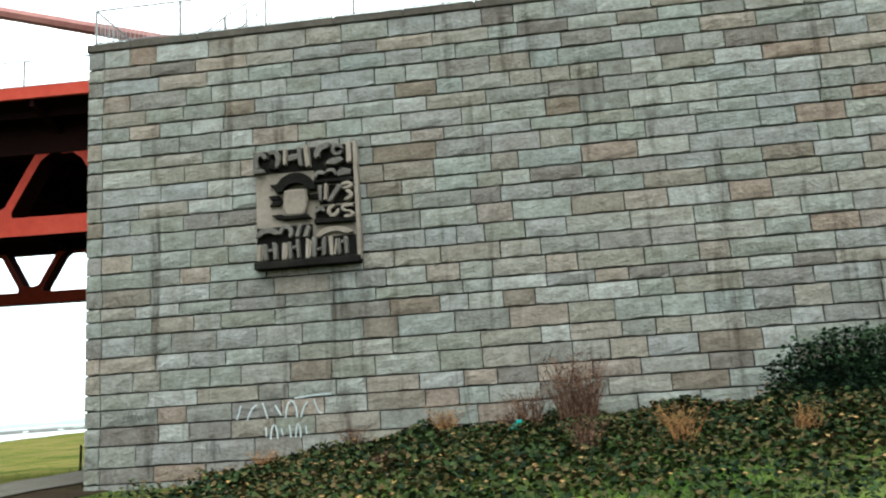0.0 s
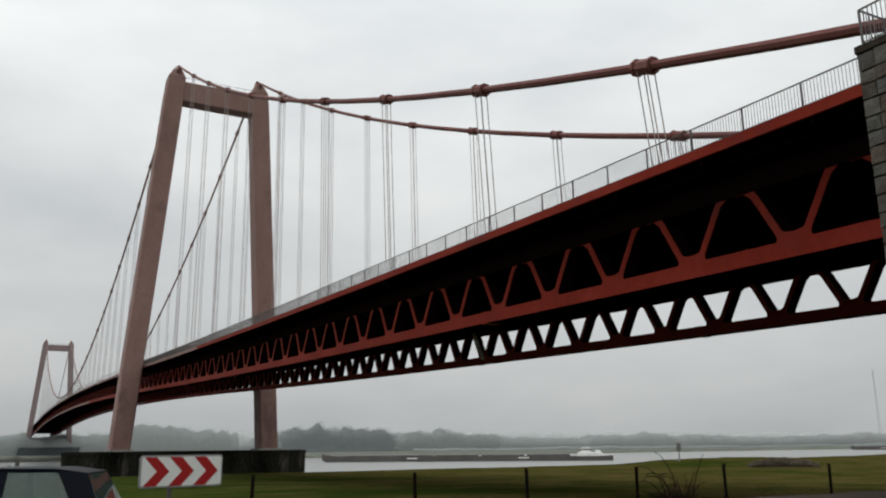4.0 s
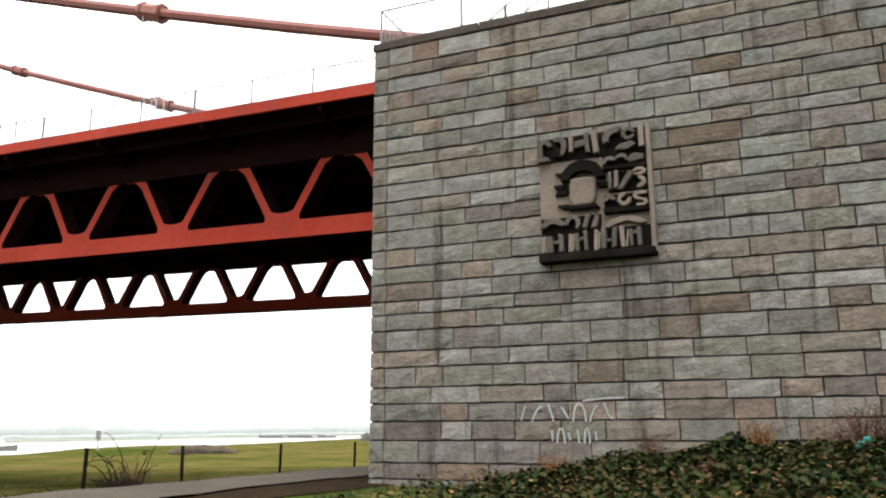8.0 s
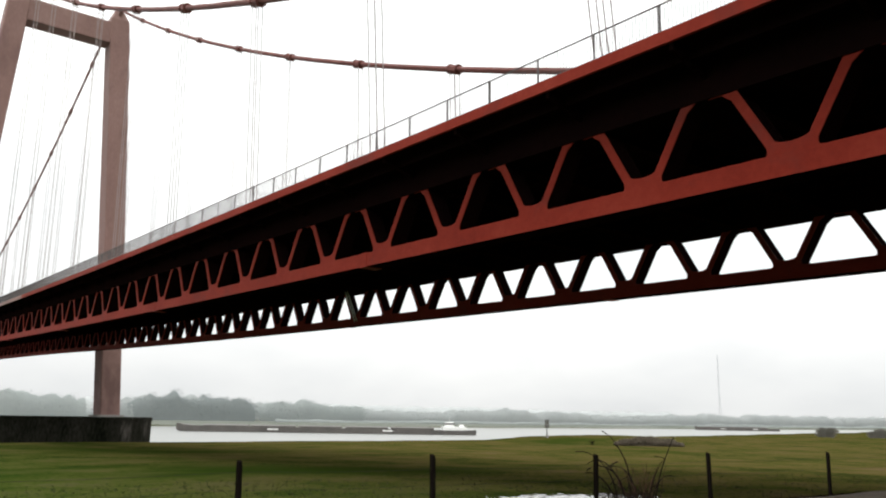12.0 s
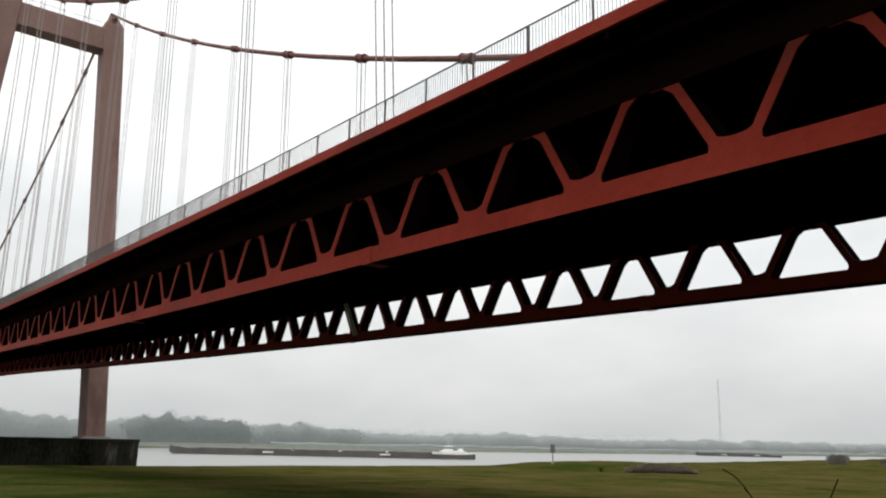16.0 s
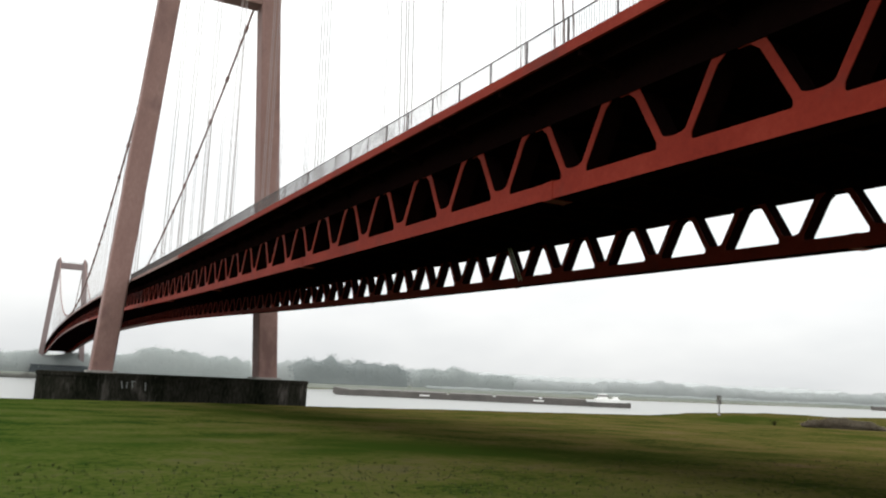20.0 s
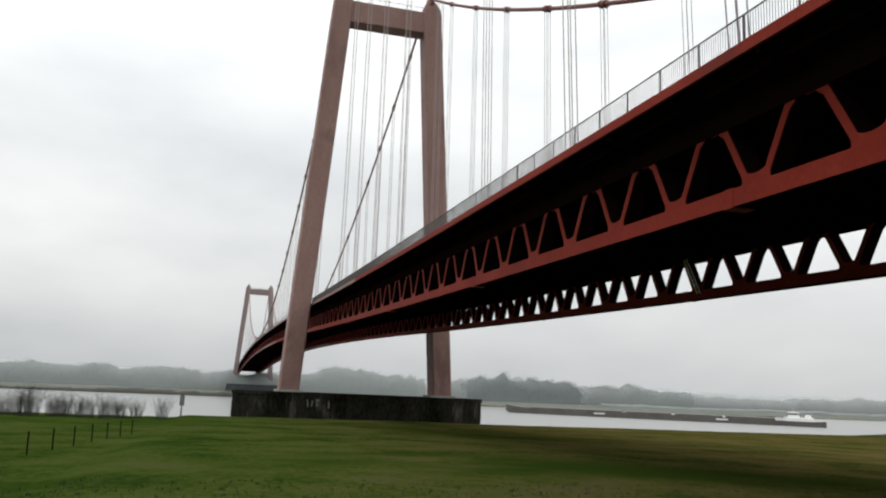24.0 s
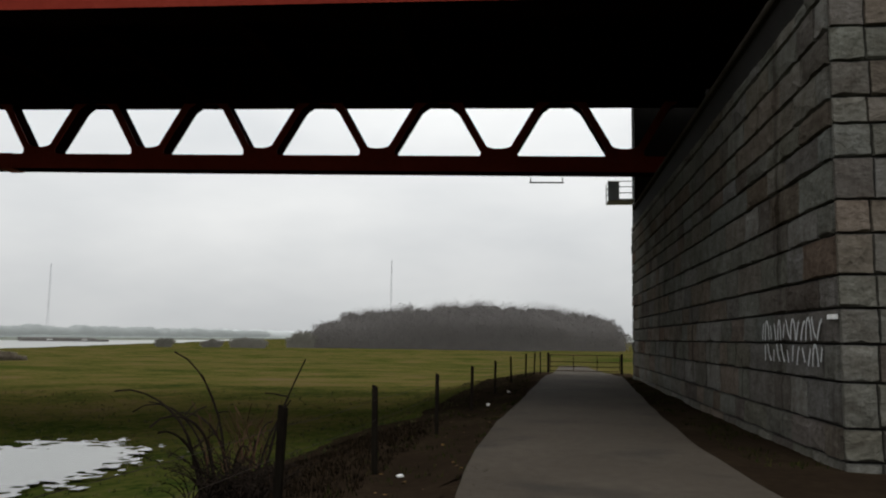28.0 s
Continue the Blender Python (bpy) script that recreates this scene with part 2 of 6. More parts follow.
def drier_southwards(mat):
    """The meadow turns from lush green north of the bridge to yellow-olive beyond it."""
    nt = mat.node_tree
    base = nt.nodes["Principled BSDF"].inputs["Base Color"]
    source = base.links[0].from_socket
    geo = nt.nodes.new("ShaderNodeNewGeometry")
    split = nt.nodes.new("ShaderNodeSeparateXYZ")
    nt.links.new(geo.outputs["Position"], split.inputs["Vector"])
    span = nt.nodes.new("ShaderNodeMapRange")
    span.inputs["From Min"].default_value, span.inputs["From Max"].default_value = 14.0, -22.0
    nt.links.new(split.outputs["Y"], span.inputs["Value"])
    tint = nt.nodes.new("ShaderNodeMixRGB")
    tint.inputs["Color1"].default_value = (0.86, 1.08, 1.0, 1)
    tint.inputs["Color2"].default_value = (1.50, 1.14, 1.55, 1)
    nt.links.new(span.outputs["Result"], tint.inputs["Fac"])
    mul = nt.nodes.new("ShaderNodeMixRGB")
    mul.blend_type = "MULTIPLY"
    mul.inputs["Fac"].default_value = 1.0
    nt.links.new(source, mul.inputs["Color1"])
    nt.links.new(tint.outputs["Color"], mul.inputs["Color2"])
    nt.links.new(mul.outputs["Color"], base)


drier_southwards(GRASS)
EARTH = material("dark_verge_earth", [(0.008876, 0.006338, 0.004437), (0.01648, 0.0114, 0.007605), (0.03042, 0.02282, 0.01395)], 1.2, 0.95, bump=1.0, bump_scale=14, gloss=0.0)
ASPHALT = material("path_asphalt", [(0.036, 0.030, 0.023), (0.050, 0.042, 0.033), (0.068, 0.058, 0.046)], 1.0, 0.9, bump=0.6, bump_scale=60, stain=(0.034, 0.030, 0.025), stain_scale=0.6, gloss=0.04)
WOOD = material("weathered_post_wood", [(0.004, 0.0033, 0.0026), (0.009, 0.0072, 0.0056), (0.018, 0.0145, 0.011)], 5, 0.9, bump=0.8, bump_scale=40, stretch=(1, 1, 0.15), gloss=0.0)
WHITE = material("white_paint", [(0.62, 0.62, 0.60), (0.74, 0.74, 0.72), (0.8, 0.8, 0.79)], 1.5, 0.45, gloss=0.35)
SIGNRED = material("sign_red", [(0.30, 0.012, 0.014), (0.36, 0.018, 0.018)], 2, 0.4, gloss=0.35)
HULL = material("dark_hull", [(0.05, 0.048, 0.045), (0.09, 0.082, 0.075), (0.13, 0.12, 0.11)], 0.3, 0.6, gloss=0.35)


def water(name, ripple, size, rough):
    mat = bpy.data.materials.new(name)
    mat.use_nodes = True
    nt = mat.node_tree
    bsdf = nt.nodes["Principled BSDF"]
    bsdf.inputs["Base Color"].default_value = (0.20, 0.205, 0.195, 1)
    bsdf.inputs["Roughness"].default_value = rough
    bsdf.inputs["IOR"].default_value = 1.33
    geo = nt.nodes.new("ShaderNodeNewGeometry")
    n = nt.nodes.new("ShaderNodeTexNoise")
    n.inputs["Scale"].default_value = size
    n.inputs["Detail"].default_value = 4
    nt.links.new(geo.outputs["Position"], n.inputs["Vector"])
    b = nt.nodes.new("ShaderNodeBump")
    b.inputs["Strength"].default_value = ripple
    b.inputs["Distance"].default_value = 0.05
    nt.links.new(n.outputs["Fac"], b.inputs["Height"])
    nt.links.new(b.outputs["Normal"], bsdf.inputs["Normal"])
    return mat


RIVER = water("river_water", 0.5, 0.5, 0.32)
PUDDLE = water("puddle_water", 0.03, 3.0, 0.04)


# ---- building helpers ----
def box(bm, x0, x1, y0, y1, z0, z1):
    """An axis-aligned box added to bm."""
    v = [bm.verts.new((x, y, z)) for x in (x0, x1) for y in (y0, y1) for z in (z0, z1)]
    for f in ((0, 1, 3, 2), (4, 6, 7, 5), (0, 4, 5, 1), (2, 3, 7, 6), (0, 2, 6, 4), (1, 5, 7, 3)):
        bm.faces.new([v[i] for i in f])
    return v


def prism(bm, outline, axis, a, b):
    """An outline (pairs) swept along an axis from a to b: axis 'y' takes (x, z), 'x' takes (y, z), 'z' takes (x, y)."""
    def at(p, d):
        return {"y": (p[0], d, p[1]), "x": (d, p[0], p[1]), "z": (p[0], p[1], d)}[axis]
    n = len(outline)
    lo, hi = [bm.verts.new(at(p, a)) for p in outline], [bm.verts.new(at(p, b)) for p in outline]
    bm.faces.new(lo), bm.faces.new(hi[::-1])
    for i in range(n):
        bm.faces.new((lo[i], hi[i], hi[(i + 1) % n], lo[(i + 1) % n]))


def tube(bm, pts, radius, sides=6, turn=0.0):
    """A closed tube along points, with one radius or one for each point."""
    pts = [Vector(p) for p in pts]
    radii = radius if isinstance(radius, (list, tuple)) else [radius] * len(pts)
    rings = []
    for i, p in enumerate(pts):
        d = (pts[min(i + 1, len(pts) - 1)] - pts[max(i - 1, 0)]).normalized()
        side = d.cross(Vector((0, 0, 1)))
        side = side.normalized() if side.length > 1e-3 else Vector((1, 0, 0))
        up = side.cross(d)
        rings.append([bm.verts.new(p + radii[i] * (math.cos(a) * side + math.sin(a) * up)) for a in (turn + 2 * math.pi * k / sides for k in range(sides))])
    for r, s in zip(rings, rings[1:]):
        for k in range(sides):
            bm.faces.new((r[k], r[(k + 1) % sides], s[(k + 1) % sides], s[k]))
    bm.faces.new(rings[0][::-1]), bm.faces.new(rings[-1])


def mesh_of(name, bm, mat, bevel=0.0):
    if bevel:
        bmesh.ops.bevel(bm, geom=bm.edges[:], offset=bevel, segments=1, affect="EDGES", clamp_overlap=True)
    bmesh.ops.recalc_face_normals(bm, faces=bm.faces[:])
    me = bpy.data.meshes.new(name)
    bm.to_mesh(me)
    bm.free()
    me.materials.append(mat)
    return me


def part(name, bm, mat, parent=None, label="", bevel=0.0, at=None):
    """Links a bmesh as one mesh object under a thing or a part."""
    ob = new(name, mesh_of(name, bm, mat, bevel))
    if parent:
        ob.parent = parent
    if at:
        ob.location = at
    return tagged(ob, label)


def thing(name, label, category, group="", at=(0, 0, 0), kind=""):
    ob = new(name)
    ob.location = at
    return tagged(ob, label, category, group, kind)


def flat_mesh(name, verts, faces, mat):
    me = bpy.data.meshes.new(name)
    me.from_pydata(verts, [], faces)
    me.materials.append(mat)
    return me


# ---- plan ----
MID = -13.0            # the bridge's centre line, y
TRUSS = 8.50           # trusses either side of it
TRUSS_MID = -13.20     # halfway between the trusses, y
EDGE = 10.5            # deck edges either side of it
PANEL = 5.05
NODE0 = 0.95           # a lower truss node, x
TOWER, TOWER2 = 148.4, 650.4
WALL_TOP = 12.44
WATER_Z = -9.2
MID_SPAN = (TOWER + TOWER2) / 2


def chord_z(x):
    """Underside of the truss: rising from the bank, cresting over the middle of the river."""
    if x > MID_SPAN:
        x = 2 * MID_SPAN - x
    if x < TOWER:
        return 7.85 + 0.0165 * x + 5.5e-5 * x * x
    a = 0.0165 + 1.1e-4 * TOWER
    return 7.85 + 0.0165 * TOWER + 5.5e-5 * TOWER * TOWER + a * (x - TOWER) - a / (2 * (MID_SPAN - TOWER)) * (x - TOWER) ** 2


def cable_z(x):
    if x < TOWER:
        return CABLE_A + CABLE_B * x + CABLE_C * x * x
    return 23.4 + 54.7 * ((x - MID_SPAN) / (MID_SPAN - TOWER)) ** 2


CABLE_A, CABLE_B, CABLE_C = 14.44, 0.2918, 0.000925


def cable_y(x, side):
    """Cables draw in towards the tower heads."""
    f = max(0.0, min(1.0, x / TOWER)) if x < TOWER else 1.0
    return MID + 0.6 * (1 - f) + side * (8.5 - 0.3 * f)


def smooth(a, b, v):
    f = max(0.0, min(1.0, (v - a) / (b - a)))
    return f * f * (3 - 2 * f)


def bank_x(y):
    return 128.0 + 0.25 * max(0.0, -100 - y)


PUDDLE_Z = -1.32


def puddle_depth(x, y):
    """Above zero inside the flooded hollow beyond the fence."""
    u, v = (x - 14.4) / 2.5, (y + 4.1 + 0.15 * (x - 14.4)) / 4.2
    return 1.0 - math.sqrt(u * u + v * v)


def ground_z(x, y):
    """The meadow falls from the path to the river; an ivy bank leans against the abutment."""
    z = -0.28 - 0.22 * smooth(4.4, 5.8, x) - 0.78 * smooth(5.6, 10.0, x)
    z += 0.08 * smooth(2.5, 10.5, y) * smooth(4.2, 5.2, x) * smooth(8.5, 5.8, x)
    z -= 0.32 * smooth(16.2, 18.6, y) * smooth(1.5, 4.0, x)
    d = math.hypot(max(x - 8.0, 0.0), max(-y - 24.0, 0.0))
    z -= (2.6 - 0.6 * smooth(5.6, 10.0, x)) * min(1.0, d / 112.0) ** 0.85
    z += 0.8 * smooth(-98, -108, y) * smooth(-175, -140, y) * smooth(96, 112, x)
    b = bank_x(y)
    z -= 8.5 * smooth(b - 3, b + 18, x)
    if x > 400:
        z = -12.5 + 7.6 * smooth(604, 640, x) + 1.2 * smooth(640, 900, x)
    if x < 1.0 and y > -0.6:
        z += smooth(-2.6, -9.5, x) * 0.72 * smooth(9.5, 0.8, y) + 0.035 * max(0.0, -x - 6) * smooth(12.0, 3.0, y)
    z += 0.05 * noise.noise((x * 0.35, y * 0.35, 0)) + 0.10 * noise.noise((x * 0.05, y * 0.05, 3))
    p = puddle_depth(x, y)
    if p > -0.6:
        f = smooth(-0.6, 0.25, p)
        z = z * (1 - f) + (PUDDLE_Z - 0.07) * f
    return z


# ---- ground, water ----
def ground_sheet():
    xs = np.concatenate([np.arange(-900, -60, 40), np.arange(-60, -24, 3), np.arange(-24, 24, 0.6), np.arange(24, 60, 2), np.arange(60, 190, 5), np.arange(190, 900, 22), np.arange(900, 3900, 150)])
    ys = np.concatenate([np.arange(-3600, -600, 150), np.arange(-600, -80, 14), np.arange(-80, -20, 2.5), np.arange(-20, 30, 0.6), np.arange(30, 80, 4), np.arange(80, 900, 40), np.arange(900, 2600, 150)])
    verts = [(x, y, ground_z(x, y)) for x in xs.tolist() for y in ys.tolist()]
    n = len(ys)
    faces = [(i * n + j, (i + 1) * n + j, (i + 1) * n + j + 1, i * n + j + 1) for i in range(len(xs) - 1) for j in range(n - 1)]
    ob = new("ground", flat_mesh("ground", verts, faces, GRASS))
    ob.data.polygons.foreach_set("use_smooth", [True] * len(faces))
    return tagged(ob, "damp olive-green winter meadow sloping down to the river", "ground", kind="structure")


ground_sheet()

river = new("river", flat_mesh("river", [(90, -3600, WATER_Z), (640, -3600, WATER_Z), (640, 2600, WATER_Z), (90, 2600, WATER_Z)], [(0, 1, 2, 3)], RIVER))
tagged(river, "wide calm grey river reflecting the overcast sky", "river", kind="structure")

# meadow colour greyed and lightened to hold the distance haze
FARLAND = material("far_meadow_with_haze", [(0.115, 0.125, 0.105), (0.145, 0.155, 0.135), (0.17, 0.175, 0.155)], 0.02, 0.95, gloss=0.0)


def far_bank():
    """Low land on the far side of the river, its colour paled for haze."""
    xs = [607, 612, 618, 624, 632, 660, 720, 900, 1400, 2400]
    ys = list(range(-3300, 2301, 80))
    verts = [(x, y, ground_z(x, y) + 0.25) for x in xs for y in ys]
    n = len(ys)
    faces = [(i * n + j, (i + 1) * n + j, (i + 1) * n + j + 1, i * n + j + 1) for i in range(len(xs) - 1) for j in range(n - 1)]
    tagged(new("far_bank", flat_mesh("far_bank", verts, faces, FARLAND)), "flat meadow on the far river bank, haze put into its grey-green", "river bank", kind="structure")


far_bank()

PATH_LINE = [(-34, 31.0), (-22, 26.0), (-12, 21.0), (-5, 17.4), (0.2, 13.0), (2.3, 8.5), (2.95, 3.5), (3.08, -2), (2.8, -9), (2.4, -18), (1.85, -30), (1.5, -44), (0.5, -90)]


def strip(name, line, width, mat, lift, step=0.5, wobble=0.0, crown=True):
    """A ribbon laid on the ground along a line, with slightly uneven edges."""
    pts = [Vector((*p, 0)) for p in line]
    dense = []
    for i in range(len(pts) - 1):
        p0, p1, p2, p3 = pts[max(i - 1, 0)], pts[i], pts[i + 1], pts[min(i + 2, len(pts) - 1)]
        count = max(2, int((p2 - p1).length / step))
        for k in range(count):
            t = k / count
            dense.append(0.5 * ((2 * p1) + (p2 - p0) * t + (2 * p0 - 5 * p1 + 4 * p2 - p3) * t * t + (3 * p1 - p0 - 3 * p2 + p3) * t ** 3))
    dense.append(pts[-1])
    verts, faces, cols = [], [], 12
    for i, p in enumerate(dense):
        d = (dense[min(i + 1, len(dense) - 1)] - dense[max(i - 1, 0)]).normalized()
        s = Vector((d.y, -d.x, 0))
        for k in range(cols + 1):
            f = k / cols - 0.5
            w = width + wobble * noise.noise((p.x * 0.9, p.y * 0.9, k // 4 * 9.0))
            q = p + s * f * w
            verts.append((q.x, q.y, (max(ground_z(q.x, q.y), ground_z(p.x, p.y)) if crown else ground_z(q.x, q.y)) + lift + (0.03 if crown else 0.0) * (1 - (2 * f) ** 2)))
    for i in range(len(dense) - 1):
        for k in range(cols):
            a = i * (cols + 1) + k
            faces.append((a, a + 1, a + cols + 2, a + cols + 1))
    ob = new(name, flat_mesh(name, verts, faces, mat))
    return ob


tagged(strip("verge", [(1.2, 13.5), (2.8, 8.5), (3.0, 3.5), (3.1, -2), (3.0, -12), (2.6, -26), (1.9, -46)], 7.6, EARTH, 0.028, wobble=0.5, crown=False), "dark bare earth verge with leaf litter beside the path", "verge", kind="structure")
tagged(strip("verge", [(7.0, 14.0), (7.5, 8.5), (7.4, 3.5), (6.7, -2), (5.9, -9)], 4.8, EARTH, 0.034, wobble=1.2, crown=False), "dark damp brushy bank outside the fence posts", "verge", kind="structure")
tagged(strip("path", PATH_LINE, 3.2, ASPHALT, 0.07, wobble=0.03), "worn grey-brown asphalt path under the bridge", "path", kind="structure")


# ---- abutment ----
def abutment():
    base = thing("bridge_abutment", "tall bridge abutment faced with coursed grey-brown sandstone blocks", "abutment", kind="structure")
    bm = bmesh.new()
    box(bm, -70, -0.06, -1.0, -0.06, -2.0, WALL_TOP - 0.02)
    part("wing_wall", bm, MORTAR, base)
    bm = bmesh.new()
    box(bm, -70, -0.06, -25.0, -24.0, -2.0, WALL_TOP - 0.02)
    part("wing_wall", bm, MORTAR, base)
    bm = bmesh.new()
    box(bm, -70, -0.06, -24.0, -1.0, -2.0, 6.9)
    part("bearing_block", bm, MORTAR, base)
    bm = bmesh.new()
    box(bm, -70, -3.4, -24.0, -1.0, 6.9, chord_z(0) + 4.15)
    part("back_wall", bm, CONCRETE, base)
    bm = bmesh.new()
    box(bm, -3.0, 0.05, -24.0, -1.0, 6.9, 7.05)
    part("bearing_shelf", bm, COPING, base, bevel=0.03)
    for y0, y1 in ((-1.1, 0.045), (-25.045, -23.9)):
        x = -70.0
        while x < 0.0:
            x2 = min(0.05, x + 2.02)
            bm = bmesh.new()
            box(bm, x, x2 - 0.012, y0, y1, WALL_TOP - 0.24, WALL_TOP)
            part("coping_stone", bm, COPING, base, bevel=0.02)
            x += 2.02
    return base


ABUT = abutment()


# ---- stiffening trusses ----
def fillet(points, radii, steps=5):
    """A closed outline with its corners rounded."""
    out = []
    n = len(points)
    for i in range(n):
        p, a, b = Vector(points[i]), Vector(points[i - 1]), Vector(points[(i + 1) % n])
        r = radii[i]
        if r <= 0:
            out.append(p)
            continue
        u, v = (a - p).normalized(), (b - p).normalized()
        half = math.acos(max(-1, min(1, u.dot(v)))) / 2
        d = min(r / math.tan(half), (a - p).length * 0.48, (b - p).length * 0.48)
        q0, q1 = p + u * d, p + v * d
        for k in range(steps + 1):
            t = k / steps
            out.append(q0 * (1 - t) ** 2 + p * 2 * t * (1 - t) + q1 * t ** 2)
    return out


CHORD_H, HOLE_H = 0.65, 2.24
LEAN = 0.58
TRUSS_TOP = 4.22


def diagonal_outline():
    """One diagonal's side plate with the rounded gussets at its ends: u from the lower node, v above the lower chord."""
    n = 8
    out = [(0.86, 0.0), (0.77, 0.03), (0.735, 0.10)]
    for k in range(n + 1):                       # outer edge up to the rounded apex
        v = 0.25 + (HOLE_H - 0.25) * k / n
        out.append((0.60 + LEAN * v + 0.20 * smooth(HOLE_H - 0.32, HOLE_H, v) ** 1.8, v))
    back = []
    for k in range(n + 1):                       # inner edge down to the rounded notch
        v = HOLE_H - (HOLE_H - 0.48) * k / n
        back.append((0.26 + LEAN * v, v))
    for a in (0.25, 0.55, 0.9, 1.25):
        back.append((0.538 * math.cos(a), 0.48 - 0.17 * math.sin(a)))
    return out, back


def diagonal_mesh(flip):
    """Two gusseted side plates closed into a box."""
    out, back = diagonal_outline()
    s = -1 if flip else 1
    outline = [(0.0, -0.02), (0.86, -0.02)] + out + [(PANEL / 2, HOLE_H), (PANEL / 2, HOLE_H + 0.02), (1.51, HOLE_H + 0.02)] + back + [(0.0, 0.31)]
    bm = bmesh.new()
    prism(bm, [(s * u, v) for u, v in outline], "y", 0.38, 0.42)
    prism(bm, [(s * u, v) for u, v in outline], "y", -0.42, -0.38)
    web = [(0.29, 0.0), (0.58, 0.0), (0.58 + LEAN * HOLE_H, HOLE_H), (0.29 + LEAN * HOLE_H, HOLE_H)]
    prism(bm, [(s * u, v) for u, v in web], "y", -0.38, 0.38)
    me = mesh_of("diagonal", bm, RED)
    me.materials.append(SHADED_RED)
    # inner and edge faces get the darkened red, shade put into the colour
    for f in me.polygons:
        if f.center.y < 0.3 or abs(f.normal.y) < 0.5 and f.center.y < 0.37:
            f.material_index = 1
    return me


DIAG = [diagonal_mesh(False), diagonal_mesh(True)]


def truss(side, label):
    y = TRUSS_MID + side * TRUSS
    base = thing("stiffening_truss", label, "bridge truss", "stiffening trusses")
    last = int((TOWER2 + 150 - NODE0) / PANEL)
    base.location = (0, 0, 0) if side > 0 else (-0.36, 0, 0.12)
    seg = 6
    for k0 in range(-1, last, seg):
        k1 = min(k0 + seg, last)
        # upper chord coloured near black for the shade under the deck edge
        for name, lo, hi, wide, mat in (("lower_chord", 0.0, CHORD_H, 0.90, RED), ("upper_chord", CHORD_H + HOLE_H, TRUSS_TOP, 0.94, SHADED_RED)):
            bm = bmesh.new()
            ring = []
            for k in range(k0, k1 + 1):
                x = max(-2.2, NODE0 + PANEL * (k + (0.3 if k in (k0, k1) else 0)))
                z = chord_z(x)
                ring.append([bm.verts.new((x, y + dy, z + dz)) for dy, dz in ((-wide / 2, lo), (wide / 2, lo), (wide / 2, hi), (-wide / 2, hi))])
            for r, s in zip(ring, ring[1:]):
                for i in range(4):
                    bm.faces.new((r[i], r[(i + 1) % 4], s[(i + 1) % 4], s[i]))
            bm.faces.new(ring[0][::-1]), bm.faces.new(ring[-1])
            # segments turn paler along the bridge, distance haze put into the paint
            far = NODE0 + PANEL * k0
            ob = part(name, bm, mat if mat is SHADED_RED else HAZED_RED if far > 420 else FADED_HAZED if far > 260 else mat, base)
            # bottom faces darkened too, underside shade painted in
            ob.data.materials.append(SHADED_RED)
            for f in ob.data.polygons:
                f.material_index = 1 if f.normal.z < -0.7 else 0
            if name == "lower_chord" and k0 > 0 and k1 < 60:
                x = NODE0 + PANEL * (k0 + 0.3)
                bm = bmesh.new()
                z = chord_z(x)
                box(bm, x - 0.3, x + 0.3, y - 0.475, y + 0.475, z - 0.035, z + CHORD_H + 0.02)
                part("splice_plate", bm, RED, base, bevel=0.01)
    for k in range(0, last):
        for flip in (0, 1):
            x = NODE0 + PANEL * k
            ob = new("diagonal", DIAG[flip])
            ob.parent = base
            slope = (chord_z(x + 2) - chord_z(x - 2)) / 4
            ob.matrix_local = Matrix.Translation((x, y, chord_z(x) + CHORD_H)) @ Matrix(((1, 0, 0, 0), (0, 1, 0, 0), (slope, 0, 1, 0), (0, 0, 0, 1)))
    return base


truss(1, "red-painted steel truss girder with rounded triangular openings, sunlit side")
truss(-1, "red-painted steel truss girder along the far deck edge, in shade")


# ---- deck ----
def swept(bm, section, x0, x1, step):
    """A closed cross-section (y, z above the truss underside) swept along the bridge."""
    rings = []
    n = max(1, int(round((x1 - x0) / step)))
    for i in range(n + 1):
        x = x0 + (x1 - x0) * i / n
        rings.append([bm.verts.new((x, y, chord_z(x) + z)) for y, z in section])
    m = len(section)
    for r, s in zip(rings, rings[1:]):
        for i in range(m):
            bm.faces.new((r[i], r[(i + 1) % m], s[(i + 1) % m], s[i]))
    bm.faces.new(rings[0][::-1]), bm.faces.new(rings[-1])


def rect(y0, y1, z0, z1):
    return [(y0, z0), (y1, z0), (y1, z1), (y0, z1)]


X_END = TOWER2 + 150


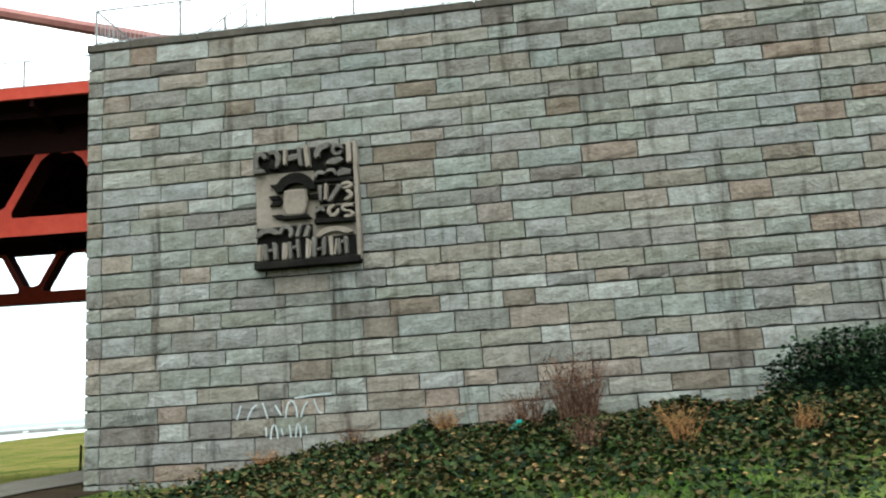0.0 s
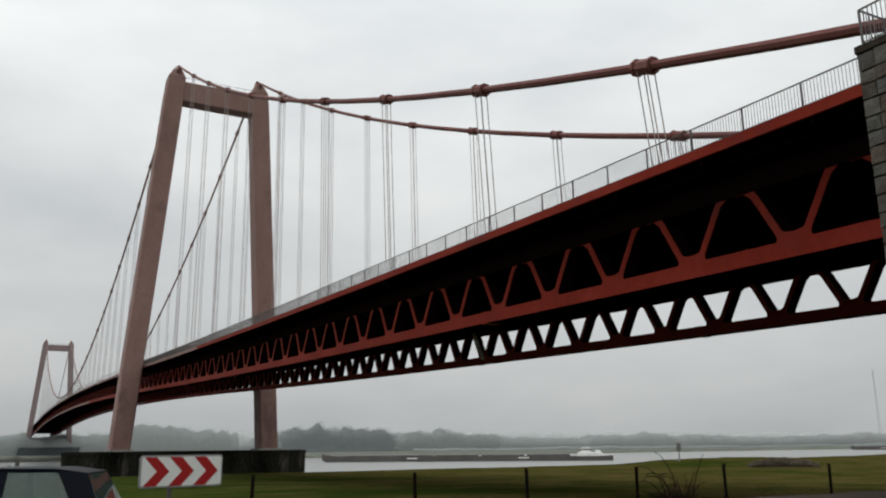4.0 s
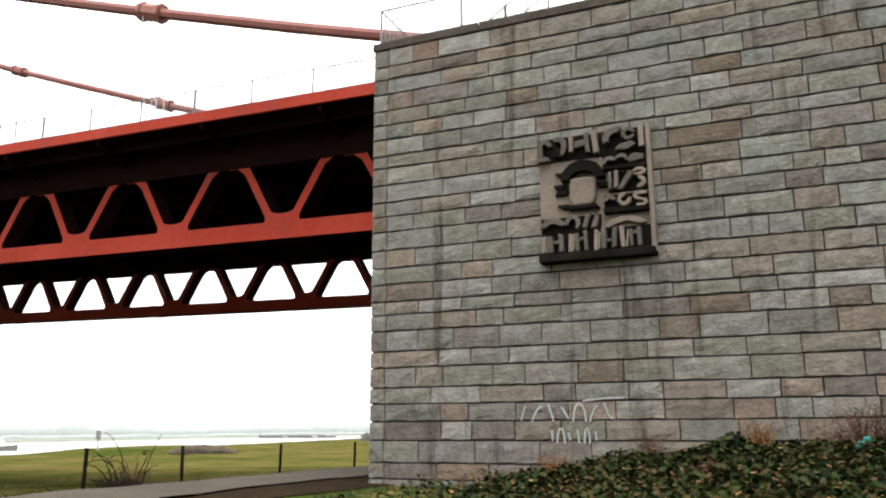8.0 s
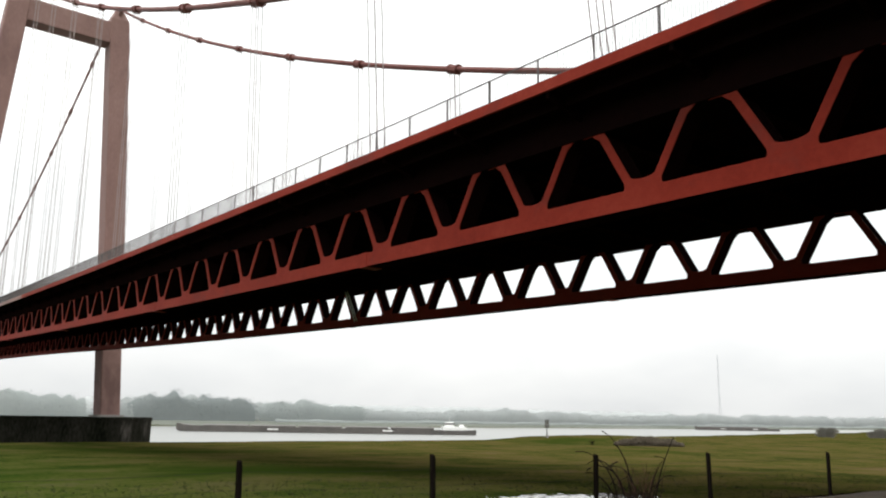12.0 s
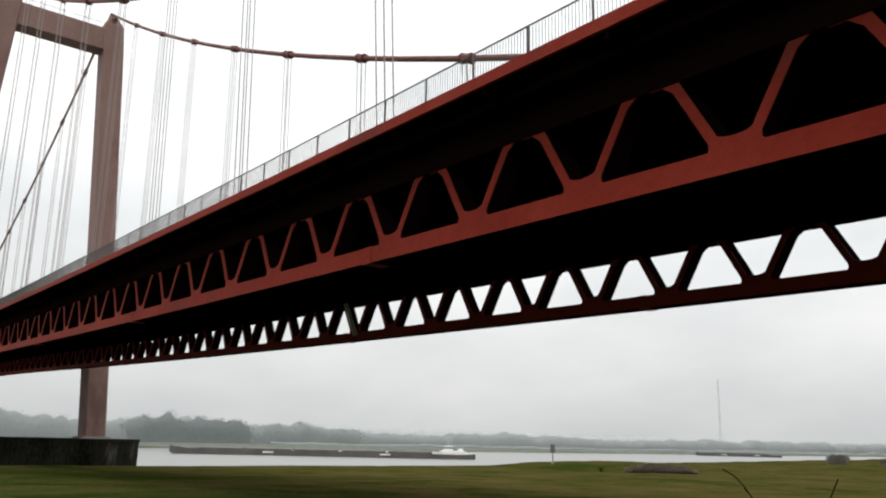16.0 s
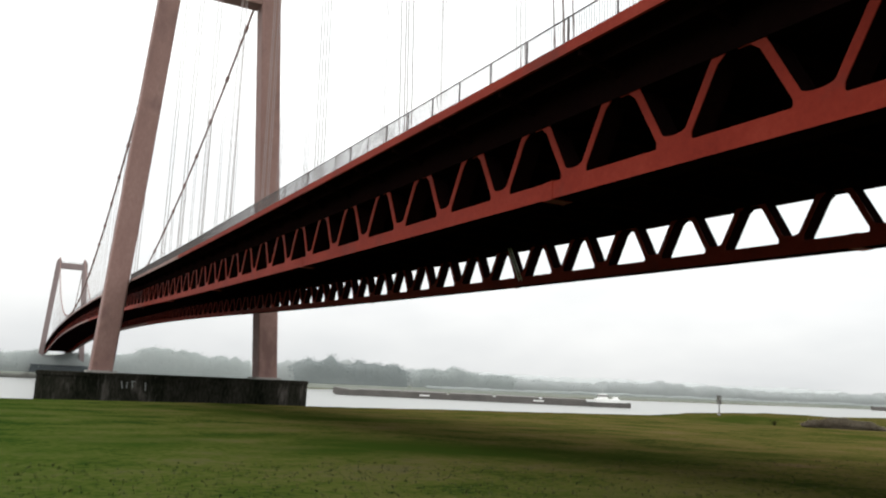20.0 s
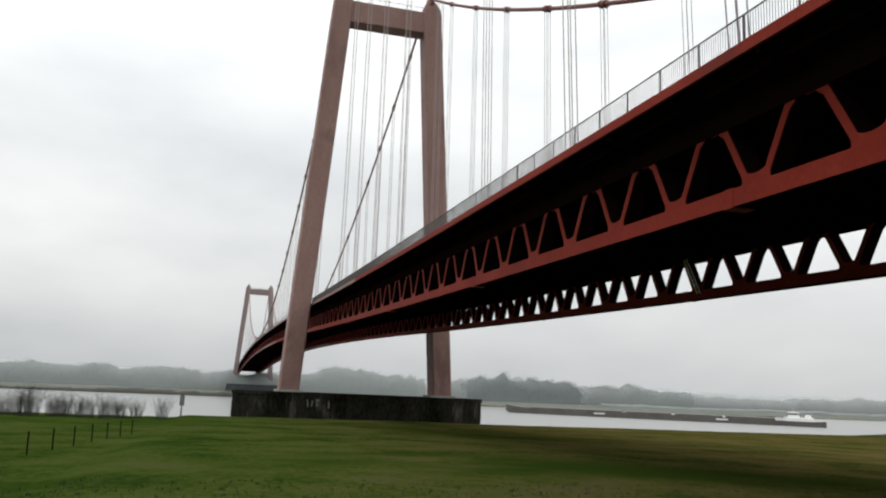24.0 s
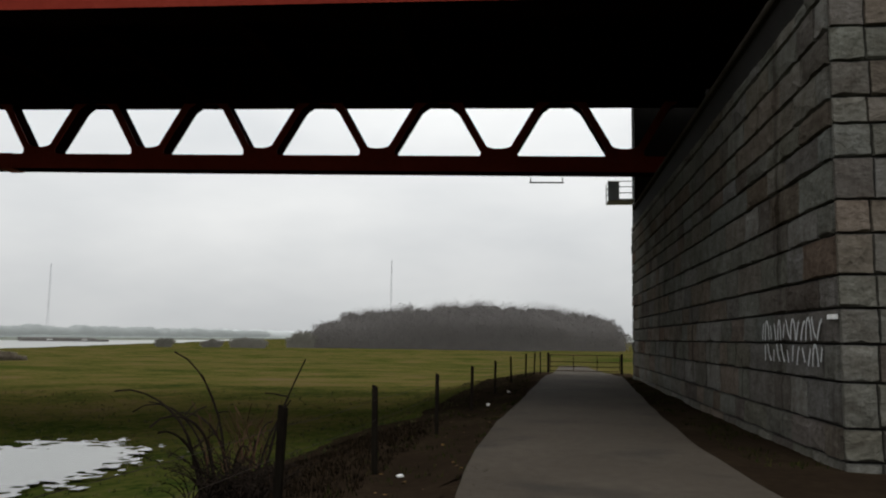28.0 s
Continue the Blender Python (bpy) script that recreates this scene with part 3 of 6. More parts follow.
def deck():
    base = thing("bridge_deck", "long steel bridge deck with cross girders and red edge fascias", "bridge deck")
    # plate, stringers, girders and brackets carry soffit shade in their colour
    bm = bmesh.new()
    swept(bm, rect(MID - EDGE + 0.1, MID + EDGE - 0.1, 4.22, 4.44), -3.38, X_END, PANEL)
    part("deck_plate", bm, SHADED_RED, base)
    bm = bmesh.new()
    swept(bm, rect(MID - TRUSS + 1.0, MID + TRUSS - 1.0, 4.44, 4.56), -3.38, X_END, PANEL)
    part("roadway", bm, ASPHALT, base)
    for side in (1, -1):
        y = MID + side * EDGE
        x = -0.1
        while x < X_END:
            length = 25.25 if x < 200 else 101.0
            bm = bmesh.new()
            swept(bm, rect(y - 0.06, y + 0.06, 4.20, 4.60), x, min(X_END, x + length - 0.01), PANEL)
            # fascia colour pales in steps with distance to stand for haze
            part("fascia", bm, HAZED_RED if x > 400 else FADED_HAZED if x > 100 else RED, base, "salmon-red edge beam")
            x += length
        for off in (0.9, 1.8):
            bm = bmesh.new()
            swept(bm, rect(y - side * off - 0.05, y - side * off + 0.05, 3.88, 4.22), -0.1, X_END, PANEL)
            part("walkway_stringer", bm, SHADED_RED, base)
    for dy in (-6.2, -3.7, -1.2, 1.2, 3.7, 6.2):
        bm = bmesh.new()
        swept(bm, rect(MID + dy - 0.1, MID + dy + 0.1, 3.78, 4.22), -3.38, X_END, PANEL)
        part("stringer", bm, SHADED_RED, base)
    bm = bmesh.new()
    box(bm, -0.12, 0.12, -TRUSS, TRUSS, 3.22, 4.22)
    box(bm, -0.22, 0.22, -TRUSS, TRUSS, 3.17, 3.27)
    girder = mesh_of("cross_girder", bm, SHADED_RED)
    bm = bmesh.new()
    prism(bm, [(TRUSS - 0.2, 3.4), (EDGE - 0.08, 3.98), (EDGE - 0.08, 4.22), (TRUSS - 0.2, 4.22)], "x", -0.07, 0.07)
    bracket = mesh_of("bracket", bm, SHADED_RED)
    for k in range(0, 130):
        x = NODE0 + PANEL * (k + 0.5)
        for name, me, turn in (("cross_girder", girder, 0), ("bracket", bracket, 0), ("bracket", bracket, math.pi)):
            ob = new(name, me)
            ob.parent = base
            ob.location, ob.rotation_euler = (x, MID, chord_z(x)), (0, 0, turn)
    return base


deck()


# ---- towers ----
def tower(x, base_z, paint, label):
    base = thing("bridge_tower", label, "bridge tower", "bridge towers")
    foot, head, top = 13.7, 8.5, 77.0
    for s in (1, -1):
        bm = bmesh.new()
        rings = []
        for z, w, d in ((base_z, 1.72, 2.3), (36.0, 1.80, 2.2), (69.8, 1.80, 2.0), (75.0, 1.72, 1.9), (76.7, 0.95, 1.4), (77.9, 0.25, 0.6)):
            c = foot + (head - foot) * (z - 1.0) / (top - 1.0)
            ch = 0.22
            y = MID + s * c
            rings.append([bm.verts.new((x + dx, y + dy, z)) for dx, dy in ((-d, -w + ch), (-d + ch, -w), (d - ch, -w), (d, -w + ch), (d, w - ch), (d - ch, w), (-d + ch, w), (-d, w - ch))])
        for r, q in zip(rings, rings[1:]):
            for i in range(8):
                bm.faces.new((r[i], r[(i + 1) % 8], q[(i + 1) % 8], q[i]))
        bm.faces.new(rings[0][::-1]), bm.faces.new(rings[-1])
        part("leg", bm, paint, base)
        bm = bmesh.new()
        c = foot
        box(bm, x - 2.9, x + 2.9, MID + s * c - 2.3, MID + s * c + 2.3, base_z - 0.6, base_z + 0.35)
        # far tower's foot plates use the concrete with haze painted in
        part("foot_plate", bm, CONCRETE if paint is FADED_HAZED else HAZED_PIER, base, bevel=0.05)
        bm = bmesh.new()
        c = 8.5
        tube(bm, [(x - 2.2, MID + s * c, 76.1), (x - 1, MID + s * c, 76.75), (x, MID + s * c, 77.2), (x + 1, MID + s * c, 76.75), (x + 2.2, MID + s * c, 76.1)], 0.42, 8)
        part("cable_saddle", bm, paint, base)
    bm = bmesh.new()
    box(bm, x - 1.7, x + 1.7, MID - 7.4, MID + 7.4, 69.9, 74.2)
    part("crossbeam", bm, paint, base, bevel=0.12)
    for s in (1, -1):
        bm = bmesh.new()
        tube(bm, [(x + s * 1.6, MID - 7.3, 75.1), (x + s * 1.6, MID + 7.3, 75.1)], 0.04, 5)
        for i in range(9):
            tube(bm, [(x + s * 1.6, MID - 7.2 + i * 1.8, 74.2), (x + s * 1.6, MID - 7.2 + i * 1.8, 75.1)], 0.03, 4)
        part("top_railing", bm, RAIL, base)
    return base


tower(TOWER, 0.3, FADED_HAZED, "tall faded-red steel portal tower with two inward-leaning legs")
tower(TOWER2, 0.3, HAZED_RED, "far portal tower across the river, haze put into its grey-pink paint")


# ---- cables and hangers ----
def cable_point(x, side):
    return Vector((x, cable_y(x, side), cable_z(x)))


def main_cable(side):
    base = thing("main_cable", "thick red-painted suspension cable with bolted clamps", "suspension cable", "main cables")
    xs = [-7.5] + [-2.15 + 15.15 * k / 2 for k in range(0, 20)] + [TOWER]
    bm = bmesh.new()
    tube(bm, [cable_point(x, side) for x in xs], 0.24, 8)
    part("side_span_cable", bm, CABLE, base)
    # spans beyond the tower get the paler tone, haze in the colour
    bm = bmesh.new()
    tube(bm, [cable_point(TOWER + 0.001 + (TOWER2 - TOWER) * k / 66, side) for k in range(0, 67)], 0.24, 8)
    part("main_span_cable", bm, FADED_HAZED, base)
    bm = bmesh.new()
    tube(bm, [(TOWER2, cable_y(TOWER, side), cable_z(TOWER - 0.01))] + [(2 * MID_SPAN - x, cable_y(x, side), cable_z(x)) for x in (100, 60, 20, 0)], 0.24, 8)
    part("far_side_cable", bm, FADED_HAZED, base)
    bm = bmesh.new()
    for i in range(11):
        x = -6.4 + i * 0.34
        a, b = cable_point(x, side), cable_point(x + 0.12, side)
        tube(bm, [a, b], 0.40, 8)
    part("anchor_sleeve", bm, CABLE, base, "ribbed red sleeve where the cable enters the abutment")
    return base


def clamp_mesh(parent, x, side):
    a = cable_point(x - 0.55, side)
    b = cable_point(x + 0.55, side)
    d = (b - a).normalized()
    bm = bmesh.new()
    tube(bm, [a, b], 0.37, 8, math.pi / 8)
    for f in (0.06, 0.94):
        p = a.lerp(b, f)
        tube(bm, [p - d * 0.09, p + d * 0.09], 0.43, 8, math.pi / 8)
    # farther clamps paler, haze put into their paint
    part("clamp", bm, CABLE if x < 90 else FADED_HAZED, parent)


def hanger(x, side):
    base = thing("hanger", "set of four thin steel hanger ropes under a red clamp", "hanger", "hangers")
    clamp_mesh(base, x, side)
    top = cable_point(x, side)
    zb = chord_z(x) + 4.4
    yb = TRUSS_MID + side * TRUSS
    for dx in (-0.32, 0.32):
        for dy in (-0.22, 0.22):
            bm = bmesh.new()
            tube(bm, [(x + dx, yb + dy, zb), (x + dx, top.y + dy, top.z)], 0.03, 5)
            part("rope", bm, ROPE, base)
    return base


for side in (1, -1):
    main_cable(side)
    for k in range(0, 9):
        hanger(12.65 + 14.7 * k, side)
    for k in range(1, 33):
        hanger(TOWER + 15.15 * k, side)


# ---- tower pier ----
def pier(x, label, mat):
    base = thing("tower_pier", label, "bridge pier", "tower piers")
    half, r = 22.3, 7.0
    def ring(out):
        pts = []
        for s in (1, -1):
            for i in range(13):
                a = math.pi * i / 12
                pts.append((x - s * (r + out) * math.cos(a) * 0.98, MID + 0.8 + s * (half - r + (r + out) * math.sin(a))))
        return pts
    bm = bmesh.new()
    prism(bm, ring(0), "z", -13, -0.3)
    part("pier_body", bm, mat, base)
    bm = bmesh.new()
    prism(bm, ring(0.15), "z", -0.296, 0.3)
    part("pier_cap", bm, mat, base, bevel=0.04)
    return base


pier(TOWER, "long round-ended concrete pier streaked dark with algae", PIER)
pier(TOWER2, "long round-ended concrete pier on the far bank", HAZED_PIER)


# ---- railings ----
def railing_on_deck(side):
    y = MID + side * (EDGE - 0.12)
    base = thing("bridge_railing", "slim dark steel railing with close upright bars", "railing", "bridge railings")
    def z_at(x):
        return chord_z(x) + 4.58
    for x0, x1 in ((0.02, 40.0), (40.0, 150.0), (150.0, X_END)):
        for name, h, r in (("top_rail", 1.0, 0.03), ("bottom_rail", 0.12, 0.02)):
            bm = bmesh.new()
            n = max(2, int((x1 - x0) / PANEL))
            tube(bm, [(x0 + (x1 - x0) * i / n, y, z_at(x0 + (x1 - x0) * i / n) + h) for i in range(n + 1)], r, 5)
            part(name, bm, RAIL, base)
    bm = bmesh.new()
    box(bm, -0.03, 0.03, -0.025, 0.025, 0, 1.0)
    post = mesh_of("railing_post", bm, RAIL)
    bm = bmesh.new()
    box(bm, -0.007, 0.007, -0.007, 0.007, 0.12, 0.99)
    bar = mesh_of("railing_bar", bm, RAIL)
    count = 110 if side > 0 else 60
    for k in range(count):
        x = 1.22 + 2.57 * k
        ob = new("railing_post", post)
        ob.parent, ob.location = base, (x, y, z_at(x))
    verts, faces = [], []
    n = 0
    x = 0.22
    while x < (150 if side > 0 else 75):
        if side > 0 and n < 290:
            ob = new("railing_bar", bar)
            ob.parent, ob.location = base, (x, y, z_at(x))
            n += 1
        else:
            i, z = len(verts), z_at(x)
            verts += [(x + dx, y + dy, z + dz) for dz in (0.12, 0.99) for dx, dy in ((-0.01, -0.01), (0.01, -0.01), (0.01, 0.01), (-0.01, 0.01))]
            faces += [(i, i + 1, i + 5, i + 4), (i + 1, i + 2, i + 6, i + 5), (i + 2, i + 3, i + 7, i + 6), (i + 3, i, i + 4, i + 7)]
        x += 0.133
    ob = new("railing_infill", flat_mesh("railing_infill", verts, faces, RAIL))
    ob.parent = base
    tagged(ob, kind="stuff")
    bm = bmesh.new()
    x = 1.22 + 2.57 * count
    while x < X_END:
        box(bm, x - 0.03, x + 0.03, y - 0.025, y + 0.025, z_at(x), z_at(x) + 1.0)
        x += 2.57
    tagged(part("railing_remainder", bm, RAIL, base), kind="stuff")
    return base


railing_on_deck(1)
railing_on_deck(-1)


def abutment_railing(y, out):
    """On the abutment's coping, turning in at its river end."""
    base = thing("abutment_railing", "dark steel railing on the abutment top with a slanting end bay", "railing", "abutment railings", at=(0, y, WALL_TOP))
    for h, r in ((1.15, 0.032), (0.12, 0.02)):
        bm = bmesh.new()
        tube(bm, [(-0.15, 0, h), (-70, 0, h)], r, 5)
        part("rail", bm, RAIL, base)
        bm = bmesh.new()
        tube(bm, [(-0.15, 0, h), (-0.20, -out * 3.2, h)], r, 5)
        part("end_rail", bm, RAIL, base)
    for i in range(27):
        bm = bmesh.new()
        x = -0.15 - i * 2.6
        box(bm, x - 0.03, x + 0.03, -0.025, 0.025, 0, 1.15)
        part("railing_post", bm, RAIL, base)
    bm = bmesh.new()
    box(bm, -0.009, 0.009, -0.009, 0.009, 0.12, 1.14)
    bar = mesh_of("railing_bar", bm, RAIL)
    spots = [(-0.28 - i * 0.133, 0) for i in range(210 if out > 0 else 60)] + [(-0.18, -out * (0.15 + i * 0.14)) for i in range(21)]
    for px, py in spots:
        ob = new("railing_bar", bar)
        ob.parent, ob.location = base, (px, py, 0)
    bm = bmesh.new()
    tube(bm, [(-0.20, -out * 3.2, 0), (-0.20, -out * 3.2, 1.15)], 0.03, 5)
    part("railing_post", bm, RAIL, base)
    if out > 0:
        for name, line, r in (("stair_handrail", [(-2.9, -0.45, 0.0), (-3.95, -0.45, 0.72), (-4.97, -0.45, 1.25)], 0.026), ("stair_rail", [(-4.3, -0.45, 0.25), (-4.94, -0.45, 0.68)], 0.022), ("handrail_post", [(-3.95, -0.45, 0.0), (-3.95, -0.45, 0.74)], 0.05), ("handrail_post", [(-4.6, -0.45, 0.0), (-4.6, -0.45, 0.99)], 0.026), ("handrail_post", [(-4.94, -0.45, 0.62), (-4.97, -0.45, 1.2)], 0.022)):
            bm = bmesh.new()
            tube(bm, line, r, 6)
            part(name, bm, RAIL, base)
    return base


abutment_railing(-0.15, 1)
abutment_railing(-24.65, -1)


# ---- facing stones ----
COURSES = (12.20, 11.64, 11.23, 10.77, 10.25, 9.80, 9.36, 8.85, 8.48, 7.97, 7.46, 7.04, 6.59, 6.05, 5.54, 5.07, 4.58, 4.22, 3.77, 3.21, 2.77, 2.23, 1.80, 1.34, 0.85, 0.28, -0.14, -0.62, -1.10)


def stone_shape(rng, width, height, depth):
    """A rock-faced block: x along the wall, y outwards, ragged arrises and a bossed uneven face."""
    g, gz = rng.uniform(0.005, 0.011), rng.uniform(0.009, 0.017)
    x0, x1, z0, z1 = g, width - g, gz, height - gz
    cols, rows = 5, 4
    tilt, boss = rng.uniform(-0.016, 0.016), rng.uniform(0.008, 0.032)
    verts, faces = [], []
    for r in range(rows):
        for k in range(cols):
            fu, fv = k / (cols - 1), r / (rows - 1)
            side, flat = k in (0, cols - 1), r in (0, rows - 1)
            u = x0 + (x1 - x0) * fu + (0.0 if side else rng.uniform(-0.07, 0.07) * (x1 - x0) / cols)
            v = z0 + (z1 - z0) * fv + (0.0 if flat else rng.uniform(-0.04, 0.04))
            y = tilt * (fu - 0.5) + rng.uniform(-0.007, 0.007)
            if side or flat:
                u += rng.uniform(0.003, 0.016) * (1 if k == 0 else -1 if k == cols - 1 else 0)
                v += rng.choice((0.004, 0.008, 0.012, 0.034)) * (1 if r == 0 else -1 if r == rows - 1 else 0)
                y += rng.uniform(0.0, 0.022) if r == 0 else -0.004
            else:
                y += boss + rng.uniform(-0.010, 0.012)
            verts.append((u, y, v))
    for r in range(rows - 1):
        for k in range(cols - 1):
            a = r * cols + k
            faces.append((a, a + 1, a + cols + 1, a + cols))
    rim = list(range(cols)) + [cols * r + cols - 1 for r in range(1, rows)] + [cols * (rows - 1) + k for k in range(cols - 2, -1, -1)] + [cols * r for r in range(rows - 2, 0, -1)]
    back = []
    for i in rim:
        u, _, v = verts[i]
        k, r = i % cols, i // cols
        back.append(len(verts))
        verts.append((x0 if k == 0 else x1 if k == cols - 1 else u, -0.05, z0 if r == 0 else z1 if r == rows - 1 else v))
    n = len(rim)
    for i in range(n):
        j = (i + 1) % n
        faces.append((rim[j], rim[i], back[i], back[j]))
    return verts, faces


def face_stones(origin, along, out, length, top, first_count, near_at, rng, lower=-9.0, quoin=0.0):
    """Courses of blocks on one face; the first_count nearest a point of the plan are parts, the rest one joined part."""
    along, out = Vector(along), Vector(out)
    blocks = []
    for c in range(len(COURSES) - 1):
        z1, z0 = COURSES[c], COURSES[c + 1]
        if z0 >= top - 0.05 or z1 < lower:
            continue
        z1 = min(z1, top)
        u = 0.0
        first = True
        while u < length - 0.02:
            w = rng.uniform(0.72, 1.75) * (1.0 if z1 - z0 > 0.42 else 0.92)
            if first:
                w = quoin + rng.uniform(-0.03, 0.04) if quoin else (0.42 if c % 2 else 1.15) + rng.uniform(-0.06, 0.2)
                first = False
            if length - u - w < 0.55:
                w = length - u
            blocks.append((u, z0, w, z1 - z0))
            u += w
    blocks.sort(key=lambda b: (b[0] + b[2] / 2 - near_at[0]) ** 2 + 0.8 * (b[1] - near_at[1]) ** 2)
    rest_v, rest_f = [], []
    rot = Matrix((along.to_4d().to_3d(), out, Vector((0, 0, 1)))).transposed().to_4x4()
    for i, (u, z, w, h) in enumerate(blocks):
        verts, faces = stone_shape(rng, w, h, 0.12)
        start = Vector(origin) + along * u + Vector((0, 0, z))
        if i < first_count:
            ob = new("stone_block", flat_mesh("stone_block", verts, faces, STONE))
            ob.parent = ABUT
            ob.matrix_local = Matrix.Translation(start) @ rot
        else:
            n = len(rest_v)
            rest_v += [tuple(start + rot.to_3x3() @ Vector(v)) for v in verts]
            rest_f += [tuple(n + k for k in f) for f in faces]
    ob = new("stone_courses", flat_mesh("stone_courses", rest_v, rest_f, STONE_REST))
    ob.parent = ABUT
    tagged(ob, kind="stuff")


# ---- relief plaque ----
# dark relief stone, also the painted shade of the carved recesses
DARK_RELIEF = material("weathered_stone_recess_shade", [(0.0025, 0.00225, 0.002), (0.0055, 0.005, 0.00425), (0.014, 0.0125, 0.0105)], 2.5, 0.8, bump=0.6, bump_scale=18, gloss=0.0)
RELIEF_LIGHT = material("pale_relief_stone", [(0.06157, 0.04714, 0.03636), (0.09909, 0.07888, 0.06234), (0.1395, 0.1145, 0.09351)], 1.6, 0.85, bump=0.5, bump_scale=18, stain=(0.06, 0.05, 0.04), stain_scale=1.2)
RELIEF_MID = material("grey_relief_stone", [(0.02, 0.0175, 0.015), (0.045, 0.03875, 0.0325), (0.09375, 0.08, 0.0675)], 2.2, 0.85, bump=0.5, bump_scale=18)


def plaque():
    """A square relief slab on the wall; u to the viewer's right, v up, d out of the wall."""
    base = thing("relief_plaque", "large square stone relief with bold block shapes on a sandstone wall", "wall relief", at=(-5.02, 0.03, 5.36))
    base.scale = (0.908, 0.72, 0.915)
    W, H = 3.15, 3.55
    rng = random.Random(5)
    def block(bm, u0, u1, v0, v1, d0, d1, slant=0.0):
        pts = [(-u0, v0), (-u1, v0), (-u1 + slant, v1), (-u0 + slant, v1)]
        prism(bm, pts, "y", d0, d1)
    bm = bmesh.new()
    block(bm, 0, W, 0, H, -0.02, 0.16)
    part("slab", bm, RELIEF_LIGHT, base, "pale weathered slab", bevel=0.02)
    bm = bmesh.new()
    block(bm, W - 0.07, W + 0.05, -0.02, H, -0.02, 0.34)
    part("side_edge", bm, RELIEF_LIGHT, base, bevel=0.015)
    bm = bmesh.new()
    block(bm, -0.03, W + 0.03, -0.12, 0.10, -0.02, 0.46)
    part("lower_ledge", bm, DARK_RELIEF, base, "dark projecting lower ledge", bevel=0.03)
    def chunk(outline, d, mat, name, d0=0.15):
        """One carved form: an outline in (u, v) standing out from the slab with chamfered edges."""
        m = bmesh.new()
        prism(m, [(-u, v) for u, v in outline], "y", d0, d)
        part(name, m, mat, base, bevel=0.022)

    def bar(u0, u1, v0, v1, d, mat, name, slant=0.0):
        chunk([(u0, v0), (u1, v0 + rng.uniform(-0.03, 0.03)), (u1 - slant, v1), (u0 - slant, v1 + rng.uniform(-0.04, 0.03))], d, mat, name)

    def bow(u, v, ru, rv, a0, a1, w, d, mat, name):
        """A bent form: part of a thick ring."""
        n = 7
        out = [(u + ru * math.cos(a0 + (a1 - a0) * k / n), v + rv * math.sin(a0 + (a1 - a0) * k / n)) for k in range(n + 1)]
        inn = [(u + (ru - w) * math.cos(a1 + (a0 - a1) * k / n), v + (rv - w) * math.sin(a1 + (a0 - a1) * k / n)) for k in range(n + 1)]
        chunk(out + inn, d, mat, name)

    # recessed grounds of the carved bands, their shade put into a near-black colour
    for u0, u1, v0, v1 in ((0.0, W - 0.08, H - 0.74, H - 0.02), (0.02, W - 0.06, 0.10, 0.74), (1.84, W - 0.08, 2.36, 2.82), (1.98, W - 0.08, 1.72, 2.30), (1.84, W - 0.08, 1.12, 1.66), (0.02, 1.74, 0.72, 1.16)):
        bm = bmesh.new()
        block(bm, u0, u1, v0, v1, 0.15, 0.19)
        part("band_ground", bm, DARK_RELIEF, base, bevel=0.01)
    # upper band: heavy blocks, bent forms and a leaning sickle
    bar(0.0, 0.09, 2.80, 3.50, 0.40, RELIEF_MID, "upper_form")
    bow(0.24, 3.18, 0.21, 0.30, 0.2, 4.2, 0.11, 0.44, RELIEF_MID, "upper_form")
    bar(0.06, 0.36, 2.80, 2.94, 0.42, RELIEF_MID, "upper_form", 0.03)
    bow(0.64, 3.20, 0.24, 0.32, -1.2, 2.4, 0.13, 0.44, RELIEF_MID, "upper_form")
    chunk([(0.46, 2.94), (0.72, 2.86), (0.80, 3.06), (0.58, 3.22)], 0.40, DARK_RELIEF, "upper_form")
    bar(0.95, 1.05, 2.98, 3.52, 0.46, RELIEF_LIGHT, "upper_form")
    chunk([(1.07, 3.10), (1.44, 3.16), (1.42, 3.34), (1.07, 3.30)], 0.38, RELIEF_MID, "upper_form")
    bar(1.42, 1.54, 2.94, 3.52, 0.44, RELIEF_MID, "upper_form", 0.04)
    bar(1.64, 1.78, 2.86, 3.54, 0.48, RELIEF_LIGHT, "upper_form", 0.05)
    bow(2.34, 3.24, 0.44, 0.34, 1.4, 3.6, 0.17, 0.46, RELIEF_MID, "upper_form")
    bow(2.62, 3.32, 0.20, 0.20, 0.0, 6.0, 0.09, 0.44, RELIEF_MID, "upper_form")
    chunk([(2.24, 2.90), (2.56, 2.86), (2.84, 2.98), (2.70, 3.10), (2.36, 3.04)], 0.44, RELIEF_MID, "upper_form")
    bar(2.90, 3.04, 2.88, 3.54, 0.46, RELIEF_LIGHT, "upper_form")
    # side column
    bow(2.06, 2.56, 0.20, 0.17, 0.3, 3.6, 0.09, 0.42, RELIEF_MID, "side_form")
    bow(2.40, 2.62, 0.18, 0.15, -0.6, 3.0, 0.08, 0.42, RELIEF_MID, "side_form")
    chunk([(2.58, 2.50), (2.98, 2.54), (3.02, 2.68), (2.74, 2.76), (2.60, 2.66)], 0.40, RELIEF_MID, "side_form")
    bar(2.00, 2.10, 1.78, 2.28, 0.44, RELIEF_MID, "side_form")
    bar(2.16, 2.26, 1.80, 2.30, 0.46, RELIEF_LIGHT, "side_form", -0.03)
    chunk([(2.24, 1.76), (2.38, 1.74), (2.72, 2.18), (2.58, 2.26)], 0.44, RELIEF_MID, "side_form")
